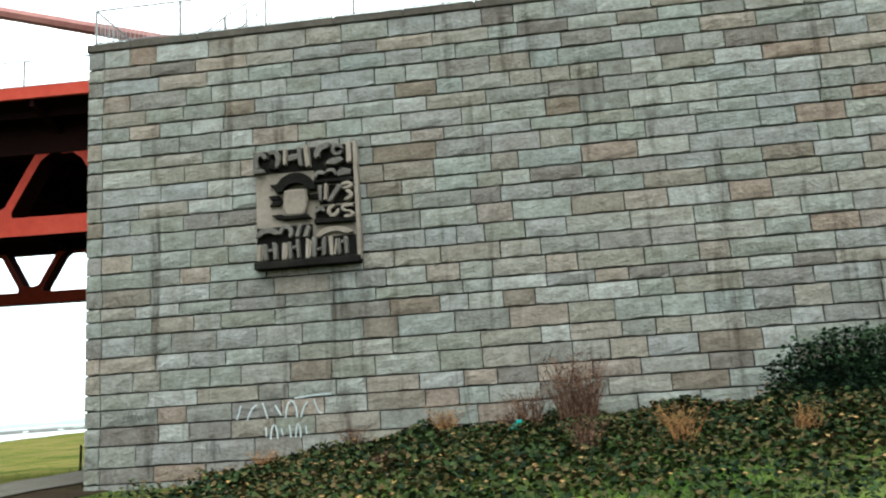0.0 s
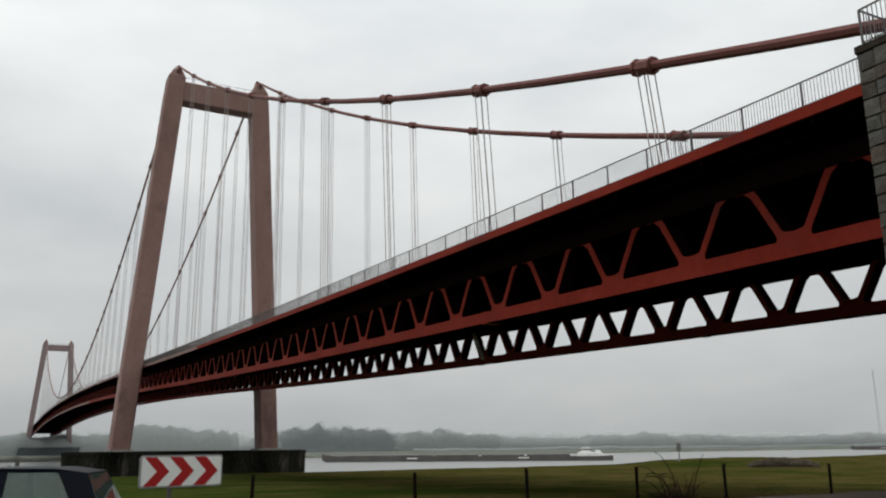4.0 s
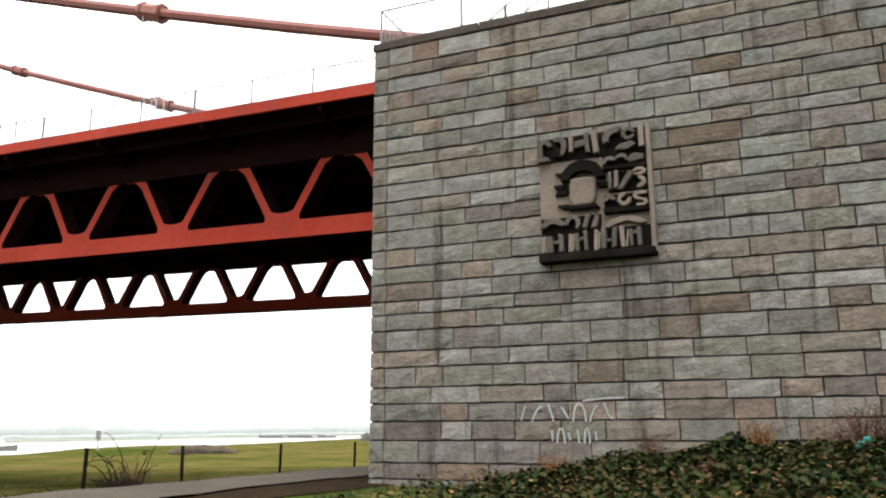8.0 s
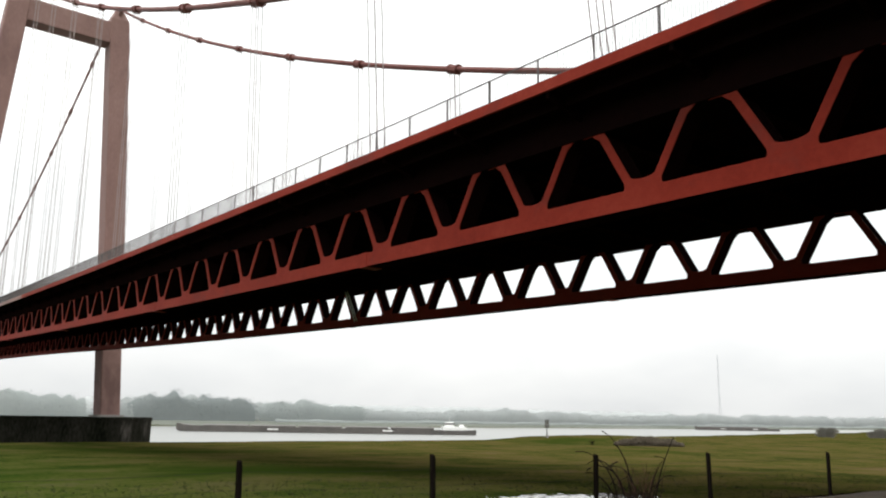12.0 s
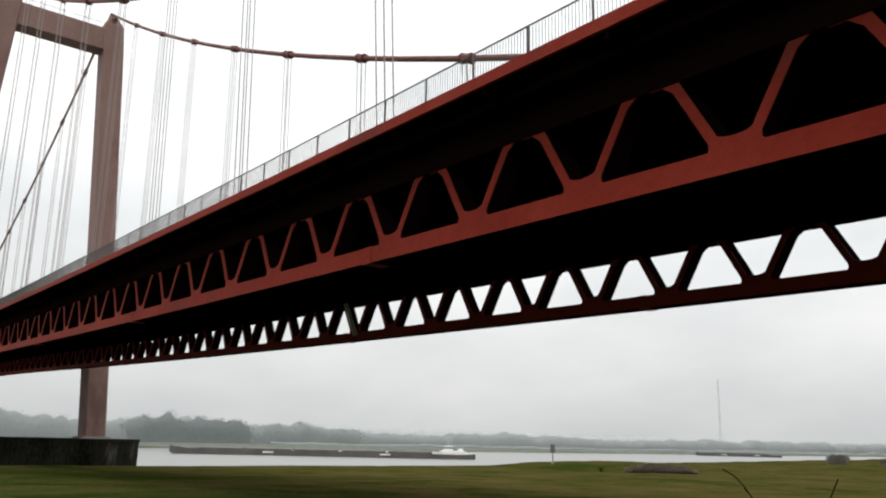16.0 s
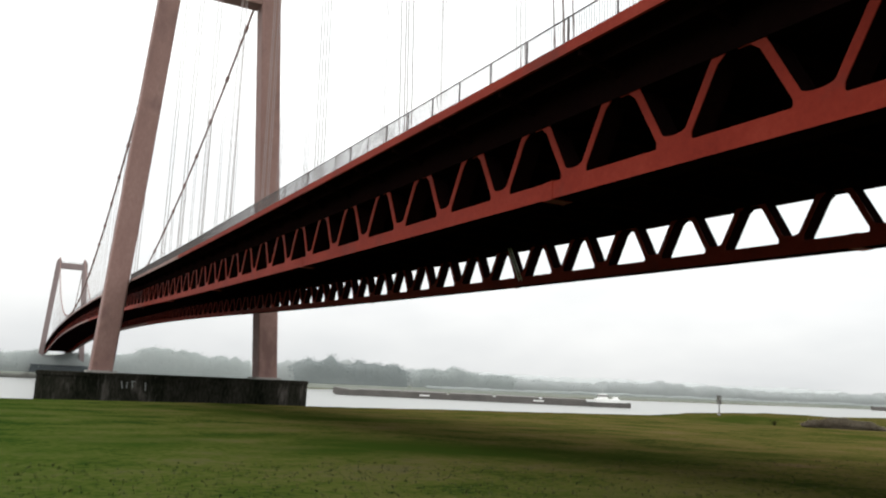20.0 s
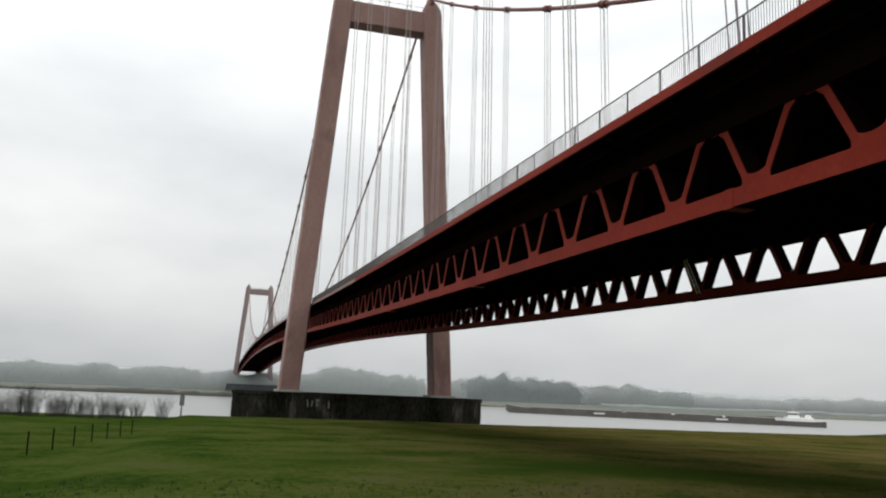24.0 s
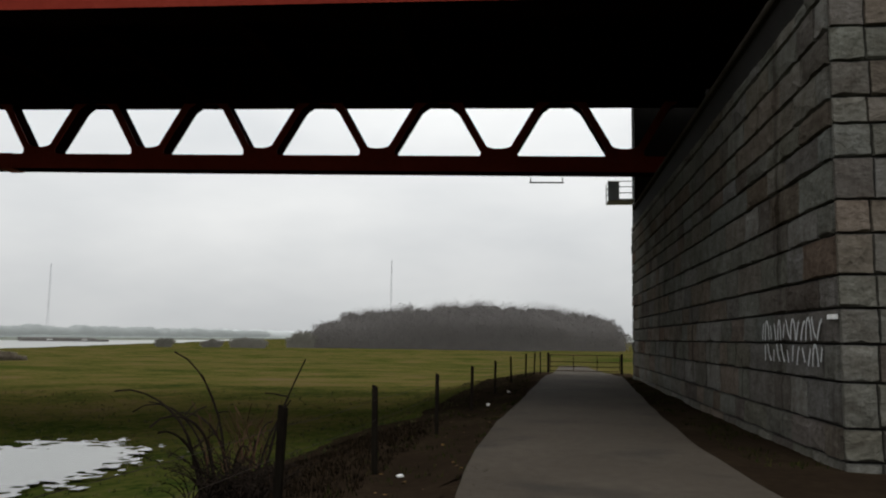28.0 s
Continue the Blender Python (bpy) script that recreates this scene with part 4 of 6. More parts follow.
    bow(2.86, 2.20, 0.20, 0.13, -2.6, 3.2, 0.08, 0.44, RELIEF_LIGHT, "side_form")
    bow(2.82, 1.92, 0.22, 0.18, -1.8, 1.6, 0.09, 0.42, RELIEF_LIGHT, "side_form")
    bow(2.02, 1.46, 0.18, 0.16, 0.0, 3.4, 0.09, 0.40, RELIEF_MID, "side_form")
    bow(2.42, 1.46, 0.20, 0.20, 1.2, 6.6, 0.10, 0.44, RELIEF_LIGHT, "side_form")
    bow(2.86, 1.52, 0.21, 0.14, 0.4, 5.0, 0.08, 0.44, RELIEF_LIGHT, "side_form")
    bow(2.86, 1.34, 0.20, 0.12, -2.4, 1.4, 0.08, 0.42, RELIEF_LIGHT, "side_form")
    bar(1.84, 3.06, 2.36, 2.46, 0.40, DARK_RELIEF, "side_shelf")
    bar(1.84, 3.06, 1.12, 1.24, 0.42, DARK_RELIEF, "side_shelf")
    # sweeping forms
    bow(0.40, 0.86, 0.38, 0.28, 0.2, 3.2, 0.15, 0.40, RELIEF_MID, "sweep_form")
    bow(0.96, 0.94, 0.22, 0.24, -1.0, 3.4, 0.10, 0.42, RELIEF_MID, "sweep_form")
    chunk([(1.22, 0.78), (1.34, 0.76), (1.46, 1.14), (1.34, 1.16)], 0.40, RELIEF_MID, "sweep_form")
    chunk([(1.46, 0.76), (1.62, 0.76), (1.70, 1.06), (1.60, 1.12)], 0.40, RELIEF_MID, "sweep_form")
    bow(2.42, 0.66, 0.60, 0.36, 0.4, 2.9, 0.14, 0.34, RELIEF_LIGHT, "sweep_form")
    # lower band of upright forms with slanting and crossing strokes
    u, i = 0.04, 0
    while u < W - 0.2:
        w = rng.uniform(0.09, 0.13)
        bar(u, u + w, 0.13, rng.uniform(0.62, 0.74), rng.uniform(0.38, 0.46), RELIEF_MID if i % 3 else RELIEF_LIGHT, "lower_form", rng.uniform(-0.04, 0.04))
        u += w
        gap = rng.uniform(0.10, 0.18)
        if i % 3 == 0:
            chunk([(u, 0.14), (u + 0.06, 0.14), (u + gap, 0.62), (u + gap - 0.06, 0.64)], 0.38, RELIEF_LIGHT, "lower_form")
        elif i % 3 == 1:
            z = rng.uniform(0.28, 0.46)
            chunk([(u - 0.01, z), (u + gap, z + 0.03), (u + gap, z + 0.12), (u - 0.01, z + 0.10)], 0.38, RELIEF_MID, "lower_form")
        u += gap
        i += 1
    # central plain mass under a dark arched hood
    bm = bmesh.new()
    prism(bm, [(-1.0, 1.42), (-1.52, 1.42), (-1.62, 1.62), (-1.66, 2.22), (-0.93, 2.22), (-0.90, 1.62)], "y", 0.15, 0.44)
    part("central_mass", bm, RELIEF_LIGHT, base, "pale plain central block", bevel=0.05)
    arch = [(-1.30 + 0.62 * math.cos(a), 2.16 + 0.56 * math.sin(a)) for a in (math.pi * k / 12 for k in range(13))]
    inner = [(-1.30 + 0.38 * math.cos(a), 2.16 + 0.26 * math.sin(a)) for a in (math.pi * (12 - k) / 12 for k in range(13))]
    bm = bmesh.new()
    prism(bm, arch + inner, "y", 0.15, 0.5)
    part("hood", bm, DARK_RELIEF, base, bevel=0.02)
    for u0, v0, s in ((0.52, 1.95, 0.1), (0.45, 1.78, -0.1), (0.62, 2.3, 0.15), (1.72, 1.9, 0.1), (0.7, 1.36, 0.2)):
        bm = bmesh.new()
        block(bm, u0, u0 + 0.34, v0, v0 + 0.16, 0.15, 0.3, s)
        part("hood_edge", bm, DARK_RELIEF, base, bevel=0.03)
    bm = bmesh.new()
    prism(bm, [(-0.85, 1.32), (-1.75, 1.32), (-1.6, 1.48), (-0.98, 1.48)], "y", 0.15, 0.4)
    part("collar", bm, DARK_RELIEF, base, bevel=0.03)
    return base


plaque()


# ---- scrawled paint on the stones ----
CHALK = material("faded_white_spray_paint", [(0.11, 0.12, 0.118), (0.17, 0.18, 0.175), (0.24, 0.245, 0.24)], 3, 0.8)
SPRAY = material("white_spray_paint", [(0.34, 0.35, 0.345), (0.46, 0.47, 0.465), (0.56, 0.565, 0.56)], 3, 0.8)
TAR = material("faded_black_spray_paint", [(0.03, 0.03, 0.03), (0.06, 0.06, 0.06)], 3, 0.8)


def scrawl(label, face, mat, strokes, width):
    """Painted strokes: pairs of (along, height) points on a face 'y' or 'x'."""
    base = thing("graffiti", label, "graffiti", "graffiti")
    for stroke in strokes:
        bm = bmesh.new()
        pts = [Vector(p) for p in stroke]
        for a, b in zip(pts, pts[1:]):
            d = (b - a).normalized()
            s = Vector((-d.y, d.x)) * width / 2
            quad = [a - s, b - s, b + s, a + s]
            lift = 0.052
            vs = [bm.verts.new((p.x, lift, p.y) if face == "y" else (lift, p.x, p.y)) for p in quad]
            bm.faces.new(vs)
        part("paint_stroke", bm, mat, base)
    return base


def bars(rng, a0, a1, z0, z1, n):
    """Slanting bars and short arcs of one height: marks with no letters in them."""
    out = []
    for i in range(n):
        a = a0 + (a1 - a0) * (i + 0.5) / n
        w = (a1 - a0) / n * rng.uniform(0.3, 0.52)
        if rng.random() < 0.25:
            b0, b1 = (z0, z1) if rng.random() < 0.5 else (z1, z0)
            out.append([(a + w * (0.9 - 1.8 * k / 7), b0 + (b1 - b0) * (0.15 + 0.85 * (k / 7) ** 2)) for k in range(8)])
        elif i % 3 == 1:
            out.append([(a + w * math.cos(t), z0 + (z1 - z0) * math.sin(t)) for t in [math.pi * k / 6 for k in range(7)]])
        else:
            lean = rng.uniform(-0.5, 0.5) * w
            out.append([(a - lean, z0 + rng.uniform(0, 0.08)), (a + lean, z1 - rng.uniform(0, 0.1))])
    return out


g_rng = random.Random(11)
scrawl("faded white spray-paint scrawl on sandstone above the ivy", "y", CHALK, bars(g_rng, -4.2, -6.7, 1.30, 1.75, 7) + bars(g_rng, -5.0, -6.3, 0.78, 1.15, 6) + [[(-5.9, 1.8), (-6.4, 1.85), (-6.9, 1.86)]], 0.045)
scrawl("thin black spray-paint scrawl low on the sandstone wall", "y", TAR, bars(g_rng, -1.1, -2.1, 1.42, 1.78, 6), 0.022)
scrawl("small black spray-paint marks near the ground on sandstone", "y", TAR, bars(g_rng, -3.4, -3.9, 0.5, 0.85, 3), 0.03)
scrawl("white spray-paint scrawl on the shaded river face of the wall", "x", SPRAY, bars(g_rng, -3.6, -0.5, 1.38, 1.70, 13) + bars(g_rng, -3.5, -0.45, 1.02, 1.32, 12), 0.05)

pier_marks = scrawl("white painted marks high on the dark tower pier", "x", CHALK, [[(-2.0, -0.8), (-2.2, -2.0)], [(-2.9, -0.9), (-2.8, -1.9)], [(-3.4, -0.8), (-4.1, -0.85)], [(-3.6, -0.9), (-3.7, -1.9)], [(-5.6, -0.9), (-5.7, -2.2)]], 0.16)
pier_marks.location.x = TOWER - 7.0
bm = bmesh.new()
box(bm, -0.02, 0.045, -0.34, -0.12, 1.66, 1.72)
tagged(part("survey_plate", bm, WHITE, None), "small white survey plate screwed to the abutment corner", "survey plate")


# ---- fences, gate ----
def fence_post(name, label, group, x, y, tall, lean, rng):
    """A weathered square post with a worn slanting top and two wire holes."""
    base = thing(name, label, "fence post", group, at=(x, y, ground_z(x, y) - 0.3))
    w = 0.035
    bm = bmesh.new()
    rings = []
    for f in (0.0, 0.5, 0.96, 1.0):
        c = 0.92 if f == 1.0 else 1.0
        z = (tall + 0.3) * f
        rings.append([bm.verts.new((sx * w * c + lean[0] * f + rng.uniform(-0.004, 0.004), sy * w * c + lean[1] * f, z + (0.012 * sx if f > 0.9 else 0))) for sx, sy in ((-1, -1), (1, -1), (1, 1), (-1, 1))])
    for r, s in zip(rings, rings[1:]):
        for i in range(4):
            bm.faces.new((r[i], r[(i + 1) % 4], s[(i + 1) % 4], s[i]))
    bm.faces.new(rings[0][::-1]), bm.faces.new(rings[-1])
    part("post", bm, WOOD, base)
    for h in (0.12, 0.32):
        bm = bmesh.new()
        z = tall + 0.3 - h
        box(bm, lean[0] - 0.012, lean[0] + 0.012, lean[1] + w - 0.01, lean[1] + w + 0.006, z - 0.02, z + 0.02)
        part("staple_plate", bm, WOOD, base)
    return base


f_rng = random.Random(3)
POSTS = [(6.6, 19.0), (6.6, 15.2), (6.9, 10.7), (6.3, 7.55), (6.09, 3.82), (5.92, 0.35), (5.76, -4.4), (5.55, -9.3), (5.3, -14.6), (5.0, -19.8), (4.6, -25.0), (4.3, -30.0), (4.0, -34.8)]
for x, y in POSTS:
    fence_post("fence_post", "dark weathered wooden fence post beside the path", "path fence posts", x, y, 0.66 + 0.05 * smooth(1, 5, y) - ground_z(x, y) + f_rng.uniform(-0.04, 0.04), (f_rng.uniform(-0.05, 0.05), f_rng.uniform(-0.06, 0.06)), f_rng)
for k in range(9):
    x, y = 40 + 4.2 * k, 22.3 - 0.42 * k
    fence_post("fence_post", "small dark fence post out in the riverside meadow", "meadow fence posts", x, y, 1.15, (0.02, 0.03), f_rng)


GATE = material("rusty_gate_steel", [(0.014, 0.009, 0.006), (0.026, 0.017, 0.011), (0.045, 0.028, 0.018)], 3, 0.85, gloss=0.0)


def field_gate():
    y, x0, x1 = -42.0, 3.55, -1.1
    g = ground_z(1.3, y)
    base = thing("field_gate", "rusty tubular steel field gate closing the path", "gate", at=(0, y, g))
    for x in (x0, x1):
        bm = bmesh.new()
        tube(bm, [(x, 0, -0.2), (x, 0, 1.32)], 0.075, 8)
        part("gate_post", bm, WOOD, base)
    for h in (0.18, 0.45, 0.75, 1.18):
        bm = bmesh.new()
        tube(bm, [(x0 - 0.12, 0, h), (x1 + 0.12, 0, h)], 0.028, 6)
        part("gate_bar", bm, GATE, base)
    for x in (x0 - 0.12, x0 - 1.6, x0 - 3.1, x1 + 0.12):
        bm = bmesh.new()
        tube(bm, [(x, 0, 0.16), (x, 0, 1.2)], 0.028, 6)
        part("gate_upright", bm, GATE, base)
    return base


field_gate()


# ---- inspection platform under the far bearing ----
def platform():
    base = thing("inspection_platform", "small galvanised inspection platform under the truss end", "platform", at=(0.15, -22.6, 7.0))
    bm = bmesh.new()
    box(bm, 0, 1.05, -0.6, 0.6, 0, 0.06)
    part("floor_grid", bm, GALV, base)
    for h in (0.3, 0.55, 0.78):
        bm = bmesh.new()
        tube(bm, [(0, 0.6, h), (1.05, 0.6, h), (1.05, -0.6, h)], 0.02, 5)
        part("guard_rail", bm, GALV, base)
    for x, y in ((1.05, 0.6), (1.05, -0.6), (0.05, 0.6)):
        bm = bmesh.new()
        tube(bm, [(x, y, 0), (x, y, 0.8)], 0.022, 5)
        part("guard_post", bm, GALV, base)
    bm = bmesh.new()
    box(bm, 0.62, 1.04, 0.61, 0.63, 0.05, 0.76)
    part("mesh_panel", bm, GALV, base)
    return base


platform()
for i, (y, x) in enumerate(((TRUSS_MID + TRUSS, -1.2), (TRUSS_MID - TRUSS, -1.2))):
    base = thing("bearing", "heavy steel bridge bearing on a concrete plinth", "bridge bearing", "bridge bearings", at=(x, y, 7.05))
    bm = bmesh.new()
    box(bm, -0.9, 0.9, -0.6, 0.6, 0, 0.3)
    part("plinth", bm, CONCRETE, base, bevel=0.03)
    bm = bmesh.new()
    box(bm, -0.6, 0.6, -0.4, 0.4, 0.3, chord_z(x) - 7.05)
    part("bearing_plate", bm, SHADED_RED, base, bevel=0.03)


bm = bmesh.new()
for dx in (-0.2, 0.2):
    tube(bm, [(55.8 + dx, TRUSS_MID - TRUSS + 0.5, chord_z(56) + 0.5), (57.6 + dx, TRUSS_MID - TRUSS + 0.5, chord_z(57) + 3.3)], 0.045, 5)
for k in range(9):
    f = (k + 0.5) / 9
    tube(bm, [(55.6 + 1.8 * f, TRUSS_MID - TRUSS + 0.5, chord_z(56) + 0.5 + 2.8 * f), (56.0 + 1.8 * f, TRUSS_MID - TRUSS + 0.5, chord_z(56) + 0.5 + 2.8 * f)], 0.03, 4)
tagged(part("access_ladder", bm, WHITE, None), "slanting steel access ladder fixed inside the truss", "ladder")
bm = bmesh.new()
tube(bm, [(3.0, -22.0, chord_z(3) - 0.16), (4.4, -22.0, chord_z(4) - 0.16)], 0.035, 6)
for x in (3.05, 4.35):
    tube(bm, [(x, -22.0, chord_z(x) - 0.16), (x, -22.0, chord_z(x) + 0.05)], 0.025, 5)
tagged(part("hanging_rail", bm, GALV, None), "short steel rail hung beneath the truss chord", "rail")


# ---- direction sign and parked car ----
def chevron_sign():
    base = thing("chevron_sign", "red and white chevron curve board on a dark post", "road sign", at=(3.0, 17.5, ground_z(3.0, 17.5)))
    base.rotation_euler = (0, 0, radians(11))
    w, h, z0 = 0.79, 0.58, 1.07
    bm = bmesh.new()
    prism(bm, [(p.x, p.y) for p in fillet([(-w, z0), (w, z0), (w, z0 + h), (-w, z0 + h)], [0.06] * 4, 4)], "x", 0.0, 0.03)
    part("board", bm, GALV, base)
    bm = bmesh.new()
    prism(bm, [(p.x, p.y) for p in fillet([(-w + 0.03, z0 + 0.03), (w - 0.03, z0 + 0.03), (w - 0.03, z0 + h - 0.03), (-w + 0.03, z0 + h - 0.03)], [0.04] * 4, 4)], "x", -0.006, 0.0)
    part("white_face", bm, WHITE, base, "reflective white face")
    for k in range(3):
        c = 0.46 - k * 0.47
        a = z0 + 0.034
        b = z0 + h - 0.034
        m = (a + b) / 2
        bm = bmesh.new()
        prism(bm, [(c + 0.26, a), (c + 0.03, a), (c - 0.21, m), (c + 0.03, b), (c + 0.26, b), (c + 0.02, m)], "x", -0.011, -0.007)
        part("chevron", bm, SIGNRED, base)
    bm = bmesh.new()
    tube(bm, [(0.06, 0.2, -0.3), (0.06, 0.2, z0 + h - 0.05)], 0.038, 10)
    part("sign_post", bm, RAIL, base)
    return base


chevron_sign()

CARPAINT = material("dark_car_paint", [(0.004, 0.005, 0.009), (0.007, 0.009, 0.014)], 1, 0.4, gloss=0.03)
TYRE = material("tyre_rubber", [(0.012, 0.012, 0.012), (0.02, 0.02, 0.02)], 4, 0.85)
LAMP = material("red_lamp_lens", [(0.30, 0.008, 0.008), (0.38, 0.012, 0.01)], 2, 0.2)


def glass_material(name, tint):
    mat = bpy.data.materials.new(name)
    mat.use_nodes = True
    b = mat.node_tree.nodes["Principled BSDF"]
    b.inputs["Base Color"].default_value = (*tint, 1)
    b.inputs["Roughness"].default_value = 0.03
    b.inputs["Transmission Weight"].default_value = 0.85
    b.inputs["IOR"].default_value = 1.45
    return mat


GLASS = glass_material("tinted_car_glass", (0.25, 0.34, 0.30))


def car():
    """A dark hatchback; x forwards from the rear bumper, y to its left."""
    at = (-0.1, 18.95)
    base = thing("parked_car", "dark blue hatchback car parked beside the path", "car", at=(at[0], at[1], ground_z(at[0] + 1, at[1] + 1.5) - 0.05))
    base.rotation_euler = (0, 0, radians(72))
    lower = [(0.05, 0.28), (0.0, 0.5), (0.04, 0.86), (0.30, 0.93), (2.9, 0.92), (3.75, 0.80), (4.12, 0.58), (4.15, 0.3)]
    bm = bmesh.new()
    rings = []
    for y, s in ((-0.86, 0.94), (-0.80, 1.0), (0.80, 1.0), (0.86, 0.94)):
        rings.append([bm.verts.new((2.07 + (x - 2.07) * (0.99 if abs(y) > 0.83 else 1), y, 0.6 + (z - 0.6) * s)) for x, z in lower])
    n = len(lower)
    for r, q in zip(rings, rings[1:]):
        for i in range(n):
            bm.faces.new((r[i], r[(i + 1) % n], q[(i + 1) % n], q[i]))
    bm.faces.new(rings[0][::-1]), bm.faces.new(rings[-1])
    part("body", bm, CARPAINT, base, bevel=0.02)
    bm = bmesh.new()
    prof = [(0.34, 1.40), (0.75, 1.46), (1.7, 1.47), (2.15, 1.42)]
    for (xa, za), (xb, zb) in zip(prof, prof[1:]):
        prism(bm, [(xa, za - 0.05), (xb, zb - 0.05), (xb, zb), (xa, za)], "y", -0.60, 0.60)
    part("roof", bm, CARPAINT, base)
    for s in (1, -1):
        for name, quad in (("rear_pillar", [(0.10, 0.92), (0.42, 0.92), (0.72, 1.42), (0.34, 1.40)]), ("middle_pillar", [(1.36, 0.92), (1.46, 0.92), (1.44, 1.44), (1.36, 1.44)]), ("front_pillar", [(2.86, 0.92), (2.98, 0.90), (2.2, 1.42), (2.1, 1.42)])):
            bm = bmesh.new()
            vs = []
            for x, z in quad:
                f = (z - 0.92) / 0.5
                vs.append((x, s * (0.80 - 0.20 * f), z))
            a = [bm.verts.new(v) for v in vs]
            b = [bm.verts.new((v[0], v[1] - s * 0.05, v[2])) for v in vs]
            bm.faces.new(a), bm.faces.new(b[::-1])
            for i in range(4):
                bm.faces.new((a[i], b[i], b[(i + 1) % 4], a[(i + 1) % 4]))
            part(name, bm, CARPAINT, base)
        for quad in ([(0.44, 0.93), (1.35, 0.93), (1.35, 1.42), (0.73, 1.42)], [(1.47, 0.93), (2.85, 0.93), (2.1, 1.41), (1.45, 1.42)]):
            bm = bmesh.new()
            vs = [(x, s * (0.785 - 0.20 * (z - 0.92) / 0.5), z) for x, z in quad]
            a = [bm.verts.new(v) for v in vs]
            b = [bm.verts.new((v[0], v[1] - s * 0.006, v[2])) for v in vs]
            bm.faces.new(a), bm.faces.new(b[::-1])
            for i in range(4):
                bm.faces.new((a[i], b[i], b[(i + 1) % 4], a[(i + 1) % 4]))
            part("side_window", bm, GLASS, base)
        bm = bmesh.new()
        box(bm, -0.01, 0.16, s * 0.80 - 0.09, s * 0.80 + 0.045, 0.62, 0.84)
        part("tail_lamp", bm, LAMP, base, "red tail lamp", bevel=0.02)
        for x in (0.75, 3.3):
            bm = bmesh.new()
            prism(bm, [(x + 0.31 * math.cos(t), 0.31 + 0.31 * math.sin(t)) for t in (math.pi * k / 10 for k in range(20))], "y", s * 0.88, s * 0.68)
            wheel = part("wheel", bm, TYRE, base, bevel=0.02)
            bm = bmesh.new()
            prism(bm, [(x + 0.2 * math.cos(t), 0.31 + 0.2 * math.sin(t)) for t in (math.pi * k / 8 for k in range(16))], "y", s * 0.885, s * 0.86)
            part("rim", bm, GALV, wheel)
    for name, pts in (("rear_window", [(0.10, 0.95), (0.34, 1.39)]), ("windscreen", [(2.95, 0.93), (2.16, 1.41)])):
        (xa, za), (xb, zb) = pts
        bm = bmesh.new()
        a = [bm.verts.new(v) for v in ((xa, -0.74, za), (xa, 0.74, za), (xb, 0.56, zb), (xb, -0.56, zb))]
        b = [bm.verts.new((v.co.x + 0.006, v.co.y, v.co.z)) for v in a]
        bm.faces.new(a), bm.faces.new(b[::-1])
        for i in range(4):
            bm.faces.new((a[i], b[i], b[(i + 1) % 4], a[(i + 1) % 4]))
        part(name, bm, GLASS, base)
    for x in (0.55, 1.75):
        for s in (0.4, -0.4):
            bm = bmesh.new()
            box(bm, x, x + 0.14, s - 0.24, s + 0.24, 0.5, 1.18)
            part("seat", bm, TYRE, base, bevel=0.04)
    return base


car()


